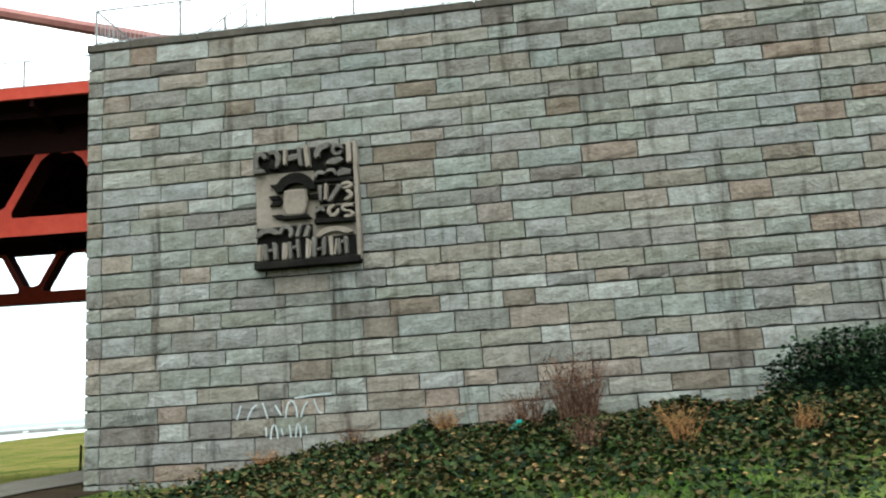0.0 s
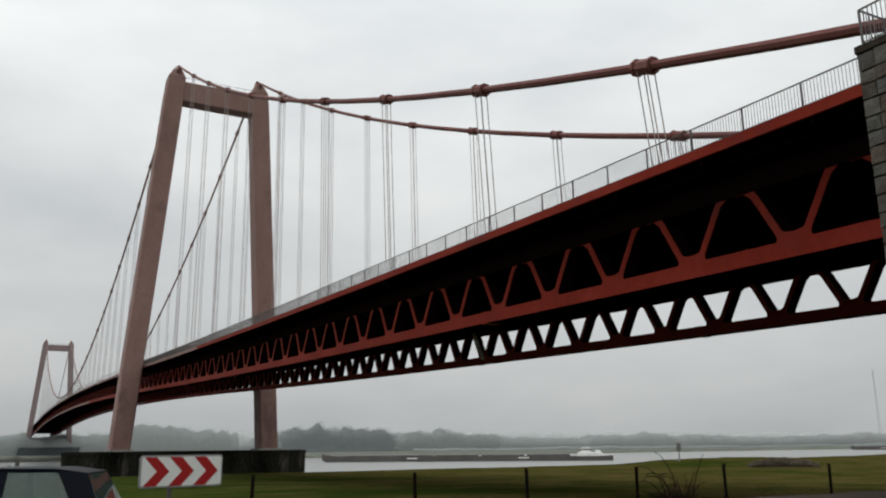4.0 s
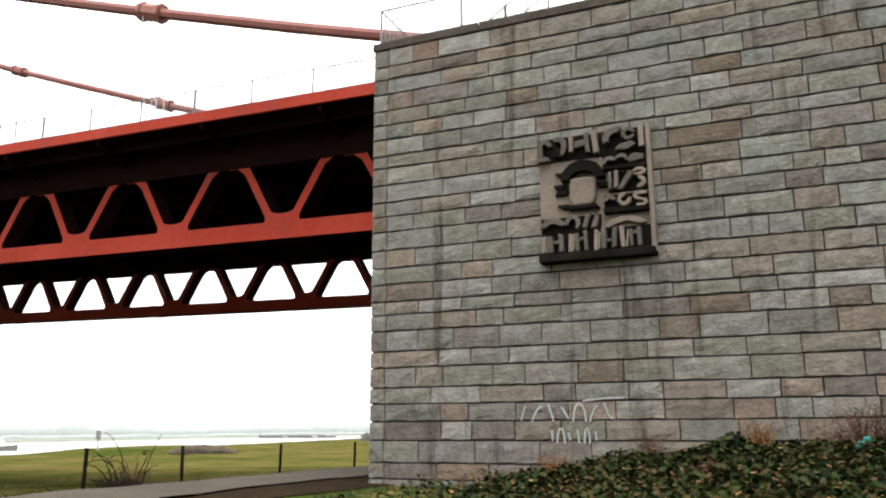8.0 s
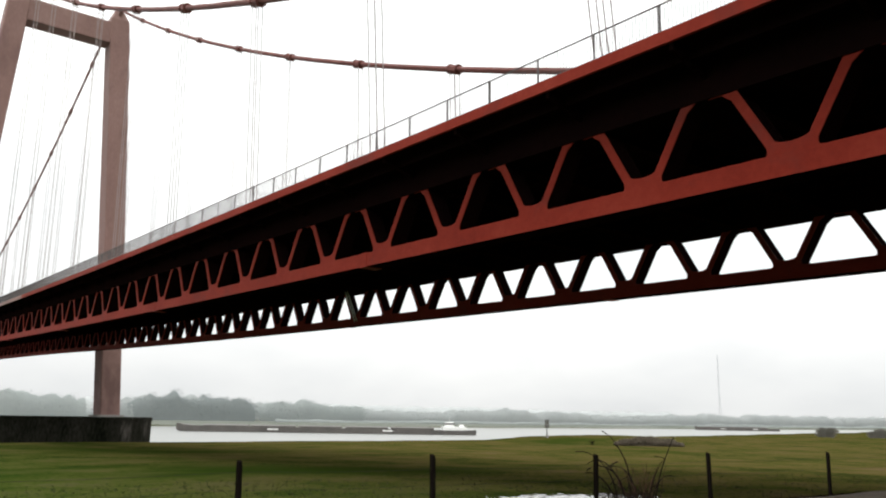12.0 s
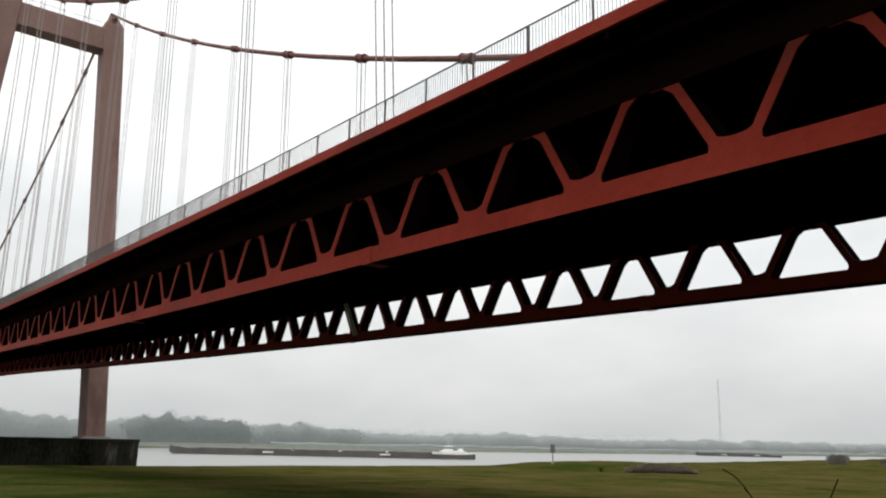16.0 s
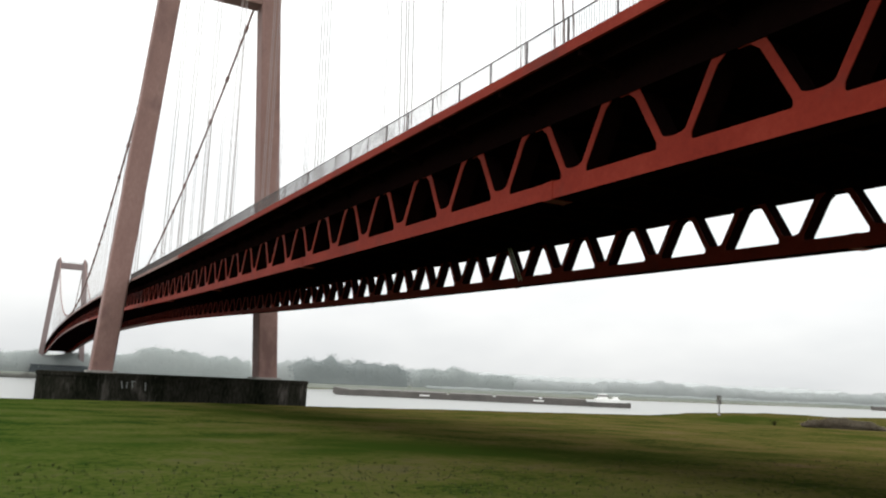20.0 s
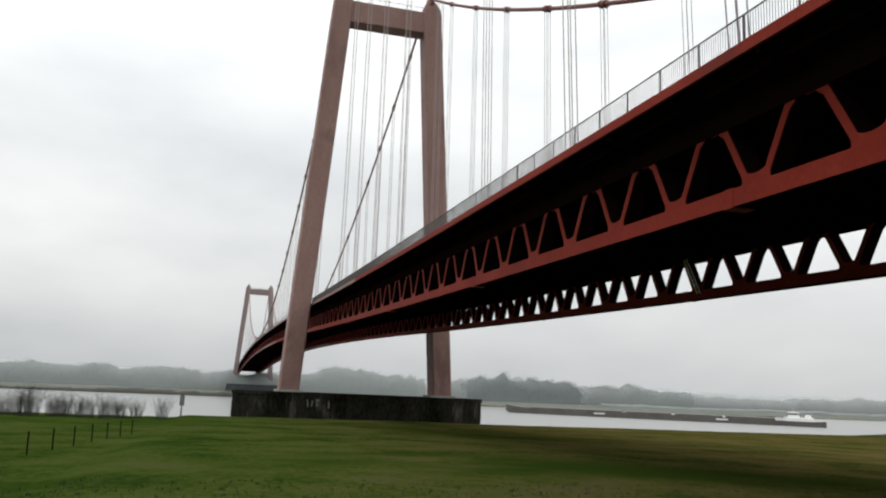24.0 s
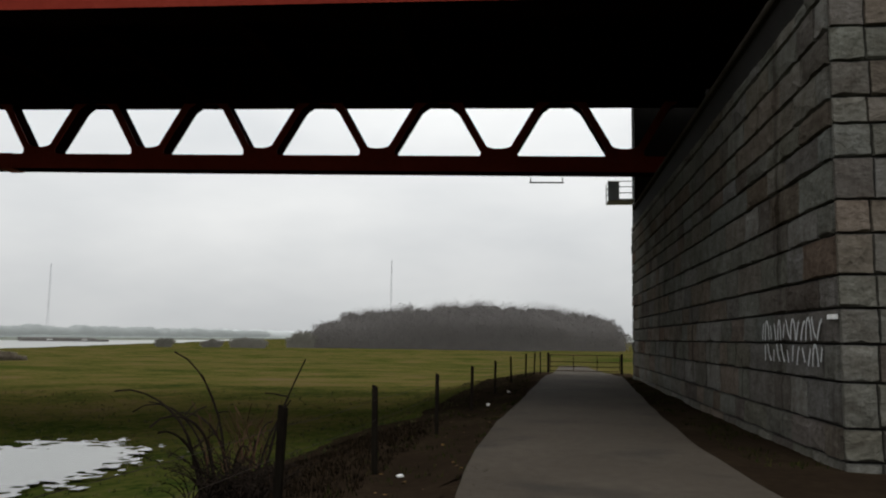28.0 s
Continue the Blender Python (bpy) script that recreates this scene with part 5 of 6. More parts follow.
# ---- ships, beacons, masts ----
def barge(x0, y0, x1, y1, group_label, has_house):
    d = Vector((x1 - x0, y1 - y0, 0))
    L = d.length
    base = thing("river_barge", group_label, "barge", "river barges", at=(x0, y0, WATER_Z))
    base.rotation_euler = (0, 0, math.atan2(d.y, d.x))
    bm = bmesh.new()
    rings = []
    for f, half, lo, hi in ((0.0, 1.2, 1.0, 4.6), (0.025, 4.6, -0.6, 4.0), (0.06, 5.7, -1, 3.3), (0.94, 5.7, -1, 2.5), (0.985, 5.0, -1, 2.6), (1.0, 3.8, 0.2, 2.9)):
        rings.append([bm.verts.new((L * f, s * half, z)) for s, z in ((-1, lo), (1, lo), (1, hi), (-1, hi))])
    for r, q in zip(rings, rings[1:]):
        for i in range(4):
            bm.faces.new((r[i], r[(i + 1) % 4], q[(i + 1) % 4], q[i]))
    bm.faces.new(rings[0][::-1]), bm.faces.new(rings[-1])
    part("hull", bm, HULL, base)
    for k in range(5):
        bm = bmesh.new()
        a, b = L * (0.09 + 0.155 * k), L * (0.09 + 0.155 * (k + 0.93))
        prism(bm, [(-4.6, 2.6), (4.6, 2.6), (4.6, 3.6), (0, 4.15), (-4.6, 3.6)], "x", a, b)
        part("hatch_cover", bm, HULL, base)
    for k in (0.30, 0.68):
        bm = bmesh.new()
        box(bm, L * k, L * k + 6, -5.78, -5.72, 1.5, 2.2)
        box(bm, L * k, L * k + 6, 5.72, 5.78, 1.5, 2.2)
        part("name_board", bm, WHITE, base)
    if has_house:
        bm = bmesh.new()
        box(bm, L * 0.885, L * 0.965, -4.6, 4.6, 2.5, 4.6)
        part("deckhouse", bm, WHITE, base, "white deckhouse", bevel=0.15)
        bm = bmesh.new()
        box(bm, L * 0.895, L * 0.925, -2.8, 2.8, 4.6, 7.2)
        wh = part("wheelhouse", bm, WHITE, base, "white wheelhouse", bevel=0.15)
        bm = bmesh.new()
        box(bm, L * 0.894, L * 0.926, -2.85, 2.85, 5.8, 6.7)
        part("window_band", bm, HULL, wh)
        bm = bmesh.new()
        box(bm, L * 0.945, L * 0.96, -1.5, 1.5, 4.6, 5.9)
        part("funnel", bm, WHITE, base, bevel=0.1)
        bm = bmesh.new()
        tube(bm, [(L * 0.91, 0, 7.2), (L * 0.91, 0, 10.0)], 0.12, 5)
        part("mast", bm, WHITE, base)
        bm = bmesh.new()
        box(bm, L * 0.955, L * 1.0, -4.4, 4.4, 3.1, 3.3)
        part("stern_rail", bm, WHITE, base)
    return base


barge(458, -152, 368, -298, "long dark cargo barge with white wheelhouse on the river", True)
barge(640 - 70, -800, 640 - 140, -860, "distant low grey barge on the river", False)


def beacon(x, y, top):
    g = ground_z(x, y)
    base = thing("river_beacon", "slim dark river beacon post with a slatted top mark", "beacon", "river beacons", at=(x, y, g))
    h = top - g
    bm = bmesh.new()
    tube(bm, [(0, 0, -0.5), (0, 0, h - 1.2)], [0.14, 0.09], 6)
    part("pole", bm, HULL, base)
    bm = bmesh.new()
    for k in range(5):
        box(bm, -0.32, 0.32, -0.32, 0.32, h - 1.7 + 0.34 * k, h - 1.7 + 0.34 * k + 0.3)
    part("top_mark", bm, HULL, base)
    bm = bmesh.new()
    box(bm, -0.22, 0.22, -0.22, 0.22, -0.1, 0.4)
    part("footing", bm, CONCRETE, base)


beacon(118, -107, 1.1)
beacon(128, 17.4, -0.4)

MASTGREY = material("pale_grey_mast", [(0.42, 0.43, 0.45), (0.50, 0.51, 0.53)], 0.1, 0.7)


def lattice_mast(x, y, top):
    base = thing("lattice_mast", "tall slim lattice radio mast far beyond the river", "mast", "lattice masts", at=(x, y, -6))
    H = top + 6
    for s, t in ((1, 0), (-0.5, 0.87), (-0.5, -0.87)):
        bm = bmesh.new()
        tube(bm, [(s * 4.5, t * 4.5, 0), (s * 1.6, t * 1.6, H * 0.3), (s * 0.6, t * 0.6, H)], 0.2, 4)
        part("mast_leg", bm, MASTGREY, base)
    bm = bmesh.new()
    for k in range(24):
        za, zb = H * k / 24, H * (k + 1) / 24
        ra = 4.5 - 2.9 * min(1, za / (H * 0.3)) - 1.0 * max(0, (za / H - 0.3) / 0.7)
        tube(bm, [(ra, 0, za), (-ra * 0.5, ra * 0.87, zb)], 0.11, 3)
        tube(bm, [(-ra * 0.5, -ra * 0.87, za), (ra, 0, zb)], 0.11, 3)
    part("bracing", bm, MASTGREY, base)


lattice_mast(769, -1153, 107)
lattice_mast(217, -1092, 108)


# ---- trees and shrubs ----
# next four tree colours hold distance haze, paler the farther they stand
TWIG_FAR = material("haze_paled_far_trees", [(0.27, 0.297, 0.297), (0.297, 0.324, 0.3195), (0.324, 0.3465, 0.342)], 0.03, 0.95, per_object=0.06, island=True, gloss=0.0, thin=0.5)
TWIG_HAZE = material("haze_faint_far_trees", [(0.4001, 0.4214, 0.4214), (0.4256, 0.4469, 0.4426), (0.4511, 0.4682, 0.4639)], 0.03, 0.95, per_object=0.06, island=True, gloss=0.0, thin=0.5)
TWIG_FAINT = material("haze_faint_horizon_trees", [(0.60, 0.625, 0.625), (0.63, 0.655, 0.65), (0.66, 0.68, 0.675)], 0.01, 0.95, gloss=0.0, thin=0.5)
TWIG_MID = material("haze_grey_far_trees", [(0.3641, 0.3936, 0.3887), (0.3936, 0.4231, 0.4133), (0.4231, 0.4477, 0.4379)], 0.03, 0.95, per_object=0.06, island=True, gloss=0.0, thin=0.5)
TWIG_WOOD = material("bare_winter_wood", [(0.1281, 0.1196, 0.1159), (0.1525, 0.1427, 0.1366), (0.183, 0.1708, 0.1623)], 0.05, 0.95, per_object=0.06, island=True, gloss=0.0, thin=0.5)
TWIG_HEDGE = material("grey_olive_hedge_twigs", [(0.138, 0.1334, 0.115), (0.1656, 0.1582, 0.138), (0.1932, 0.184, 0.161)], 0.1, 0.95, per_object=0.08, island=True, gloss=0.0, thin=0.5)
TWIG = material("bramble_stem", [(0.007, 0.0056, 0.0042), (0.014, 0.0105, 0.0084), (0.028, 0.021, 0.0168)], 4, 0.85, gloss=0.0)
RUST = material("rust_orange_stalk", [(0.05, 0.022, 0.008), (0.10, 0.045, 0.014), (0.16, 0.08, 0.028)], 2, 0.9, per_object=0.6, island=True)
DEADSTALK = material("red_brown_dead_stalk", [(0.022, 0.011, 0.008), (0.042, 0.022, 0.014), (0.08, 0.046, 0.03)], 2, 0.9, per_object=0.6, island=True, gloss=0.0)


def crown_cloud(rng, cx, cy, cz, rx, rz, count, size, verts, faces, upright=False):
    """Sprays of fine bare twigs filling a ragged crown; upright ones for poplar-like trees."""
    bulge = rng.uniform(0, 50)
    for _ in range(count):
        a, w = rng.uniform(0, 6.283), rng.uniform(-0.8, 1)
        f = math.sqrt(max(0.0, 1 - w * w))
        x, y = f * math.cos(a), f * math.sin(a)
        k = rng.uniform(0.55, 1.0) ** 0.5 * (1 + 0.28 * noise.noise((x * 2 + bulge, y * 2, w * 2)))
        p = (cx + x * rx * k, cy + y * rx * k, cz + w * rz * k)
        n = len(verts)
        if upright:
            b = rng.uniform(0, 6.283)
            for s, t in ((-1, -0.7), (1, -0.5), (rng.uniform(-0.6, 0.6), 1.6)):
                verts.append((p[0] + math.cos(b) * s * size, p[1] + math.sin(b) * s * size, p[2] + t * size))
            faces.append((n, n + 1, n + 2))
            continue
        for _ in range(3):
            verts.append((p[0] + rng.uniform(-size, size), p[1] + rng.uniform(-size, size), p[2] + rng.uniform(-size, size) * 1.3))
        faces.append((n, n + 1, n + 2))


def core(rng, cx, cy, cz, rx, rz, verts, faces):
    """The dense twig mass inside a crown, an uneven lump."""
    n, rows, cols = len(verts), 7, 11
    for i in range(rows):
        t = math.pi * (i + 0.3) / rows
        for k in range(cols):
            a = 2 * math.pi * (k + 0.5 * (i % 2)) / cols
            f = rng.uniform(0.88, 1.04)
            verts.append((cx + rx * f * math.sin(t) * math.cos(a), cy + rx * f * math.sin(t) * math.sin(a), cz + rz * f * math.cos(t)))
    for i in range(rows - 1):
        for k in range(cols):
            j = (k + 1) % cols
            faces.append((n + i * cols + k, n + (i + 1) * cols + k, n + (i + 1) * cols + j, n + i * cols + j))
    faces.append(tuple(n + k for k in range(cols)))


def stem(verts, faces, a, b, r):
    d = Vector(b) - Vector(a)
    side = d.cross(Vector((0.3, 0.9, 0.1))).normalized()
    up = d.cross(side).normalized()
    n = len(verts)
    for p, k in ((Vector(a), 1.0), (Vector(b), 0.35)):
        for i in range(3):
            t = 2.094 * i
            verts.append(tuple(p + (side * math.cos(t) + up * math.sin(t)) * r * k))
    for i in range(3):
        j = (i + 1) % 3
        faces.append((n + i, n + j, n + 3 + j, n + 3 + i))


def wood(name, label, spots, mat, rng, clumps, size, kind="stuff", upright=False):
    """Many bare winter trees as one mass: trunks, limbs and ragged twig crowns."""
    verts, faces = [], []
    for x, y, h in spots:
        z = ground_z(x, y)
        r = h * (rng.uniform(0.28, 0.42) if upright else rng.uniform(0.34, 0.5))
        stem(verts, faces, (x, y, z - 0.5), (x + rng.uniform(-0.5, 0.5), y, z + h * 0.8), h * 0.018)
        for _ in range(5):
            a = rng.uniform(0, 6.28)
            zz = z + h * rng.uniform(0.25, 0.55)
            stem(verts, faces, (x, y, zz), (x + math.cos(a) * r, y + math.sin(a) * r, zz + h * rng.uniform(0.2, 0.4)), h * 0.009)
        core(rng, x, y, z + h * 0.40, r * 0.72, h * 0.44, verts, faces)
        crown_cloud(rng, x, y, z + h * 0.47, r, h * 0.50, clumps, size * h, verts, faces, upright)
    ob = new(name, flat_mesh(name, verts, faces, mat))
    return tagged(ob, label, "trees", kind=kind)


def tree_mass(name, label, line, height, deep, mat, rng, sprays, size, bump):
    """A closed wood seen from afar: a lumpy body of crowns along a line, its upper side fringed with fine twigs."""
    line = [Vector((*p, 0)) for p in line]
    cols = []
    for a, b in zip(line, line[1:]):
        n = max(1, int((b - a).length / bump * 3))
        cols += [a.lerp(b, k / n) for k in range(n)]
    cols.append(line[-1])
    back = (line[-1] - line[0]).normalized().cross(Vector((0, 0, 1)))
    if back.dot(line[0]) < 0:
        back = -back
    rows = ((0.0, 0.0), (0.30, -0.02), (0.62, 0.03), (0.84, 0.14), (0.97, 0.34), (1.0, 0.6), (0.9, 1.0))
    verts, faces, tops = [], [], []
    for i, p in enumerate(cols):
        q = (p.x / bump, p.y / bump)
        h = height(p) * (0.86 + 0.24 * noise.noise((*q, 1)) + 0.22 * noise.noise((q[0] * 2.3, q[1] * 2.3, 4)))
        z = ground_z(p.x, p.y)
        for k, (f, g) in enumerate(rows):
            lump = 0.10 * h * noise.noise((q[0] * 1.6, q[1] * 1.6, f * 3 + 7)) if 0 < k else 0.0
            v = p + back * (g * deep + lump)
            verts.append((v.x, v.y, z - 0.6 + (h + 0.6) * f))
        tops.append((p, z, h))
    m = len(rows)
    for i in range(len(cols) - 1):
        for k in range(m - 1):
            a = i * m + k
            faces.append((a, a + m, a + m + 1, a + 1))
    body = len(faces)
    for _ in range(sprays):
        p, z, h = tops[rng.randrange(len(tops))]
        f = rng.random() ** 0.45
        c = p + back * deep * (0.75 * max(0.0, f - 0.55)) + Vector((rng.uniform(-1, 1) * bump * 0.3, rng.uniform(-1, 1) * bump * 0.3, z + h * f * rng.uniform(0.95, 1.07)))
        n = len(verts)
        s = size * rng.uniform(0.6, 1.4)
        d = Vector((rng.uniform(-0.5, 0.5), rng.uniform(-0.5, 0.5), rng.uniform(0.6, 1.6))) * s
        w = Vector((rng.uniform(-1, 1), rng.uniform(-1, 1), 0)) * s * 0.45
        verts += [tuple(c - w), tuple(c + w), tuple(c + d)]
        faces.append((n, n + 1, n + 2))
    ob = new(name, flat_mesh(name, verts, faces, mat))
    ob.data.polygons.foreach_set("use_smooth", [True] * body + [False] * (len(faces) - body))
    return tagged(ob, label, "trees", kind="stuff")


t_rng = random.Random(21)


def wood_height(p):
    f = (p.x + 26) / 119
    return (13.2 + 5.6 * max(0.0, math.sin(math.pi * min(1, max(0, f)))) ** 0.7) * (0.55 + 0.45 * smooth(-0.02, 0.05, f)) * (0.5 + 0.5 * smooth(1.02, 0.95, f))


WOOD_LINE = [(94, -292), (80, -299), (55, -303), (25, -303), (0, -301), (-16, -303), (-27, -310)]
tree_mass("distant_wood", "leafless grey-brown wood across the meadow", WOOD_LINE, lambda p: 0.88 * wood_height(p), 16, TWIG_WOOD, t_rng, 26000, 0.42, 9.0)
tree_mass("distant_wood", "leafless grey-brown wood across the meadow", [(x, y - 18) for x, y in WOOD_LINE], wood_height, 16, TWIG_WOOD, t_rng, 26000, 0.5, 8.0)
spots = []
for _ in range(110):
    f = t_rng.random()
    x = -26 + 119 * f
    spots.append((x, -334 - t_rng.uniform(0, 12), wood_height(Vector((x, 0, 0))) * t_rng.uniform(0.95, 1.20)))
wood("distant_wood", "taller bare crowns above the grey-brown wood", spots, TWIG_WOOD, t_rng, 1300, 0.011)
for x0, x1, y, h in ((101, 90, -286, 6.6), (114, 101, -263, 3.9), (124, 117, -262, 2.9), (135.5, 130, -251, 3.2)):
    tree_mass("hedge_trees", "small bare hedge trees along the meadow edge", [(x0, y), ((x0 + x1) / 2, y - 1), (x1, y)], lambda p: h * (0.45 + 0.6 * max(0.0, math.sin(math.pi * min(0.95, max(0.05, (x0 - p.x) / (x0 - x1))))) ** 0.5), 4.0, TWIG_HEDGE, t_rng, 1800, 0.28, 2.6)


def far_height(y):
    """Rounded masses of trees with low gaps between them."""
    return float(np.interp(-y, (-420, -60, 30, 60, 95, 150, 165, 180, 190, 235, 278, 288, 300, 345, 390, 445, 505, 556, 620, 700, 795, 900, 1200, 1900), (14, 13, 12, 15, 18, 15, 8, 9, 18, 20, 19.5, 9, 15, 16.5, 14, 12, 10.5, 14.5, 14, 13, 10.5, 13, 16, 15)))


def bank_mass(label, y0, y1, mat, x=648, scale=1.0, sprays=9000):
    n = max(2, int(abs(y1 - y0) / 40))
    tree_mass("far_bank_trees", label, [(x + 4 * math.sin(k * 1.7), y0 + (y1 - y0) * k / n) for k in range(n + 1)], lambda p: scale * far_height(p.y), 22, mat, t_rng, sprays, 0.62, 15.0)


SCRUB = material("brown_grey_bank_scrub", [(0.13, 0.13, 0.118), (0.155, 0.155, 0.14), (0.185, 0.183, 0.165)], 0.05, 0.95, gloss=0.0, thin=0.5)
# treelines beyond the river: their mist is only the paled tree colours
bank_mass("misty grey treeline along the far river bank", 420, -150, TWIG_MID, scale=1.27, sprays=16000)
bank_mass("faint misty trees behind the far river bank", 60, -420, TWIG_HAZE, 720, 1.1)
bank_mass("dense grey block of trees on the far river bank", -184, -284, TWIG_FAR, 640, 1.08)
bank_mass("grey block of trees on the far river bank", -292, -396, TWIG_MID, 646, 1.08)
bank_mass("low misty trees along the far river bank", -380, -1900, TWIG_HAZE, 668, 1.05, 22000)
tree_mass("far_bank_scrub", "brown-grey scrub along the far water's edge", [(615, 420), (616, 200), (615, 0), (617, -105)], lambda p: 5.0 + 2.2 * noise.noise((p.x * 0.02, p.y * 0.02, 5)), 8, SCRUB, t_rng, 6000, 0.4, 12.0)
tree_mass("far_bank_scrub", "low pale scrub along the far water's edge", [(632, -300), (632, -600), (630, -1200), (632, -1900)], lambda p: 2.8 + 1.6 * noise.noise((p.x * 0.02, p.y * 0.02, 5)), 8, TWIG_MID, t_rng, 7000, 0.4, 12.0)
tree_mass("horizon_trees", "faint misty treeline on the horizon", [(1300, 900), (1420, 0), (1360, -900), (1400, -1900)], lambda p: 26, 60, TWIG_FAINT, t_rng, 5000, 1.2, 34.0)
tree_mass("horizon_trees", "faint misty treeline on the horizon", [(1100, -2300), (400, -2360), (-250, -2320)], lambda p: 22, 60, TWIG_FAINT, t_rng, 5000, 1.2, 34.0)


def shrub(name, label, x, y, h, r, mat, rng, stems, arch, twigs=0.55, thick=0.013):
    """A clump of thin arching stems with side twigs."""
    verts, faces = [], []
    z = ground_z(x, y)
    for _ in range(stems):
        a = rng.uniform(0, 6.28)
        p = Vector((x + rng.uniform(-0.3, 0.3) * r, y + rng.uniform(-0.3, 0.3) * r, z - 0.05))
        d = Vector((math.cos(a) * 0.18, math.sin(a) * 0.18, 1.0))
        n = 9
        step = h * rng.uniform(0.7, 1.25) / n
        rad = thick + 0.006 * h * rng.random()
        for k in range(n):
            q = p + d.normalized() * step
            stem(verts, faces, p, q, rad * (1 - k / (n + 2)))
            if k > 2 and rng.random() < twigs:
                b = Vector((rng.uniform(-1, 1), rng.uniform(-1, 1), rng.uniform(-0.2, 0.8))).normalized()
                stem(verts, faces, q, q + b * step * rng.uniform(0.6, 1.8), rad * 0.45)
            d += Vector((math.cos(a) * arch * 0.35, math.sin(a) * arch * 0.35, -arch * 0.22)) + Vector((rng.uniform(-0.1, 0.1), rng.uniform(-0.1, 0.1), 0))
            p = q
    ob = new(name, flat_mesh(name, verts, faces, mat))
    return tagged(ob, label, "shrub", "shrubs")


s_rng = random.Random(8)


def arch(rng, x, y, length, lean, azimuth, curl, rad):
    """One arching stem: leans off, bows over towards its tip, with a few side shoots."""
    bm = bmesh.new()
    p = Vector((x, y, -0.06))
    way = Vector((math.cos(azimuth), math.sin(azimuth), 0))
    angle, n = lean, 11
    pts = [p]
    for k in range(n):
        angle += curl * (k / n) ** 1.5 * 0.62 + rng.uniform(-0.06, 0.06)
        p = p + (way * math.sin(angle) + Vector((0, 0, math.cos(angle)))) * (length / n)
        pts.append(p)
        if k in (3, 5, 7) and rng.random() < 0.55:
            b = Vector((rng.uniform(-1, 1), rng.uniform(-1, 1), rng.uniform(0.1, 0.9))).normalized()
            tube(bm, [p, p + b * length * 0.10, p + b * length * 0.17 + Vector((0, 0, -0.02))], rad * 0.45, 4)
    tube(bm, pts[:6], rad, 5)
    tube(bm, pts[5:9], rad * 0.8, 5)
    tube(bm, pts[8:], rad * 0.55, 5)
    return bm


bramble = thing("bramble", "leafless bramble with arching dark stems by the puddle", "shrub", "shrubs", at=(7.75, 0.45, ground_z(7.75, 0.45)))
for length, lean, azimuth, curl, dx, dy in ((1.95, 0.10, 0.5, 0.45, 0.1, 0.0), (1.75, 0.25, 0.1, 0.75, 0.25, 0.1), (1.6, 0.15, 0.9, 0.85, 0.2, 0.2), (1.85, 0.30, 0.3, 0.6, 0.35, 0.2), (1.5, 0.35, 0.0, 0.8, 0.1, -0.2), (1.75, 0.20, 3.5, 0.05, -0.25, -0.1), (1.3, 0.35, 3.3, 0.2, -0.2, 0.1), (1.25, 0.3, 2.2, 0.6, 0.0, 0.3), (1.2, 0.2, 4.6, 0.5, 0.0, -0.3), (1.4, 0.5, 1.3, 0.5, 0.2, 0.3)):
    part("stem", arch(s_rng, dx, dy, length * 1.15, lean * 0.8, azimuth, curl, s_rng.uniform(0.017, 0.024)), TWIG, bramble)
for _ in range(26):
    a, d = s_rng.uniform(0, 6.28), s_rng.uniform(0.05, 0.55)
    dx, dy = d * math.cos(a), d * math.sin(a)
    part("dead_stalk", arch(s_rng, dx, dy, s_rng.uniform(0.8, 1.5), s_rng.uniform(0.0, 0.3), s_rng.uniform(0, 6.28), 0.15, 0.009), DEADSTALK, bramble)
brush = shrub("dead_brush", "low tangle of dark brown dead brush under the bramble", 7.5, 1.1, 0.85, 1.8, TWIG, s_rng, 170, 0.4, 0.6)
tagged(brush, "low tangle of dark brown dead brush under the bramble", "brush", kind="stuff")
THICKET = material("brown_bank_thicket", [(0.1165, 0.09625, 0.07141), (0.1631, 0.1366, 0.1025), (0.2173, 0.1863, 0.1428)], 1.0, 0.95, per_object=0.4, island=True, thin=0.4)
tree_mass("bank_thicket", "low brown leafless thicket on the meadow edge", [(94, -101), (91, -103.5), (88.5, -106), (86, -108.5)], lambda p: 0.4 + 1.2 * max(0.0, math.sin(math.pi * min(1.0, max(0.0, (94 - p.x) / 8)))) ** 0.7, 3.0, THICKET, s_rng, 9000, 0.26, 1.6)
shrub("bank_thicket", "small dark leafless bush on the meadow edge", 97.6, -98.0, 0.9, 0.8, TWIG, s_rng, 60, 0.2, 0.7)
BRUSH = material("pale_bank_brush", [(0.055, 0.05225, 0.04675), (0.077, 0.07425, 0.066), (0.1045, 0.099, 0.09075)], 1.0, 0.95, per_object=0.5, island=True, thin=0.4)
for k in range(13):
    y = 22.5 + 1.25 * k + s_rng.uniform(-0.5, 0.5)
    shrub("bank_shrub", "grey leafless riverbank shrub", 113 + s_rng.uniform(-2, 2), y, s_rng.uniform(2.0, 3.3), 2.4, BRUSH, s_rng, 95, 0.06, 0.8)
shrub("bank_shrub", "grey leafless riverbank shrub", 115, 19.2, 2.6, 2.2, BRUSH, s_rng, 80, 0.12, 0.7)
shrub("dead_perennial", "dry red-brown perennial stalks on the ivy bank", -13.2, 1.4, 1.5, 1.5, DEADSTALK, s_rng, 170, 0.06)
shrub("dead_perennial", "dry red-brown perennial stalks on the ivy bank", -12.0, 0.9, 1.0, 1.1, DEADSTALK, s_rng, 80, 0.15)

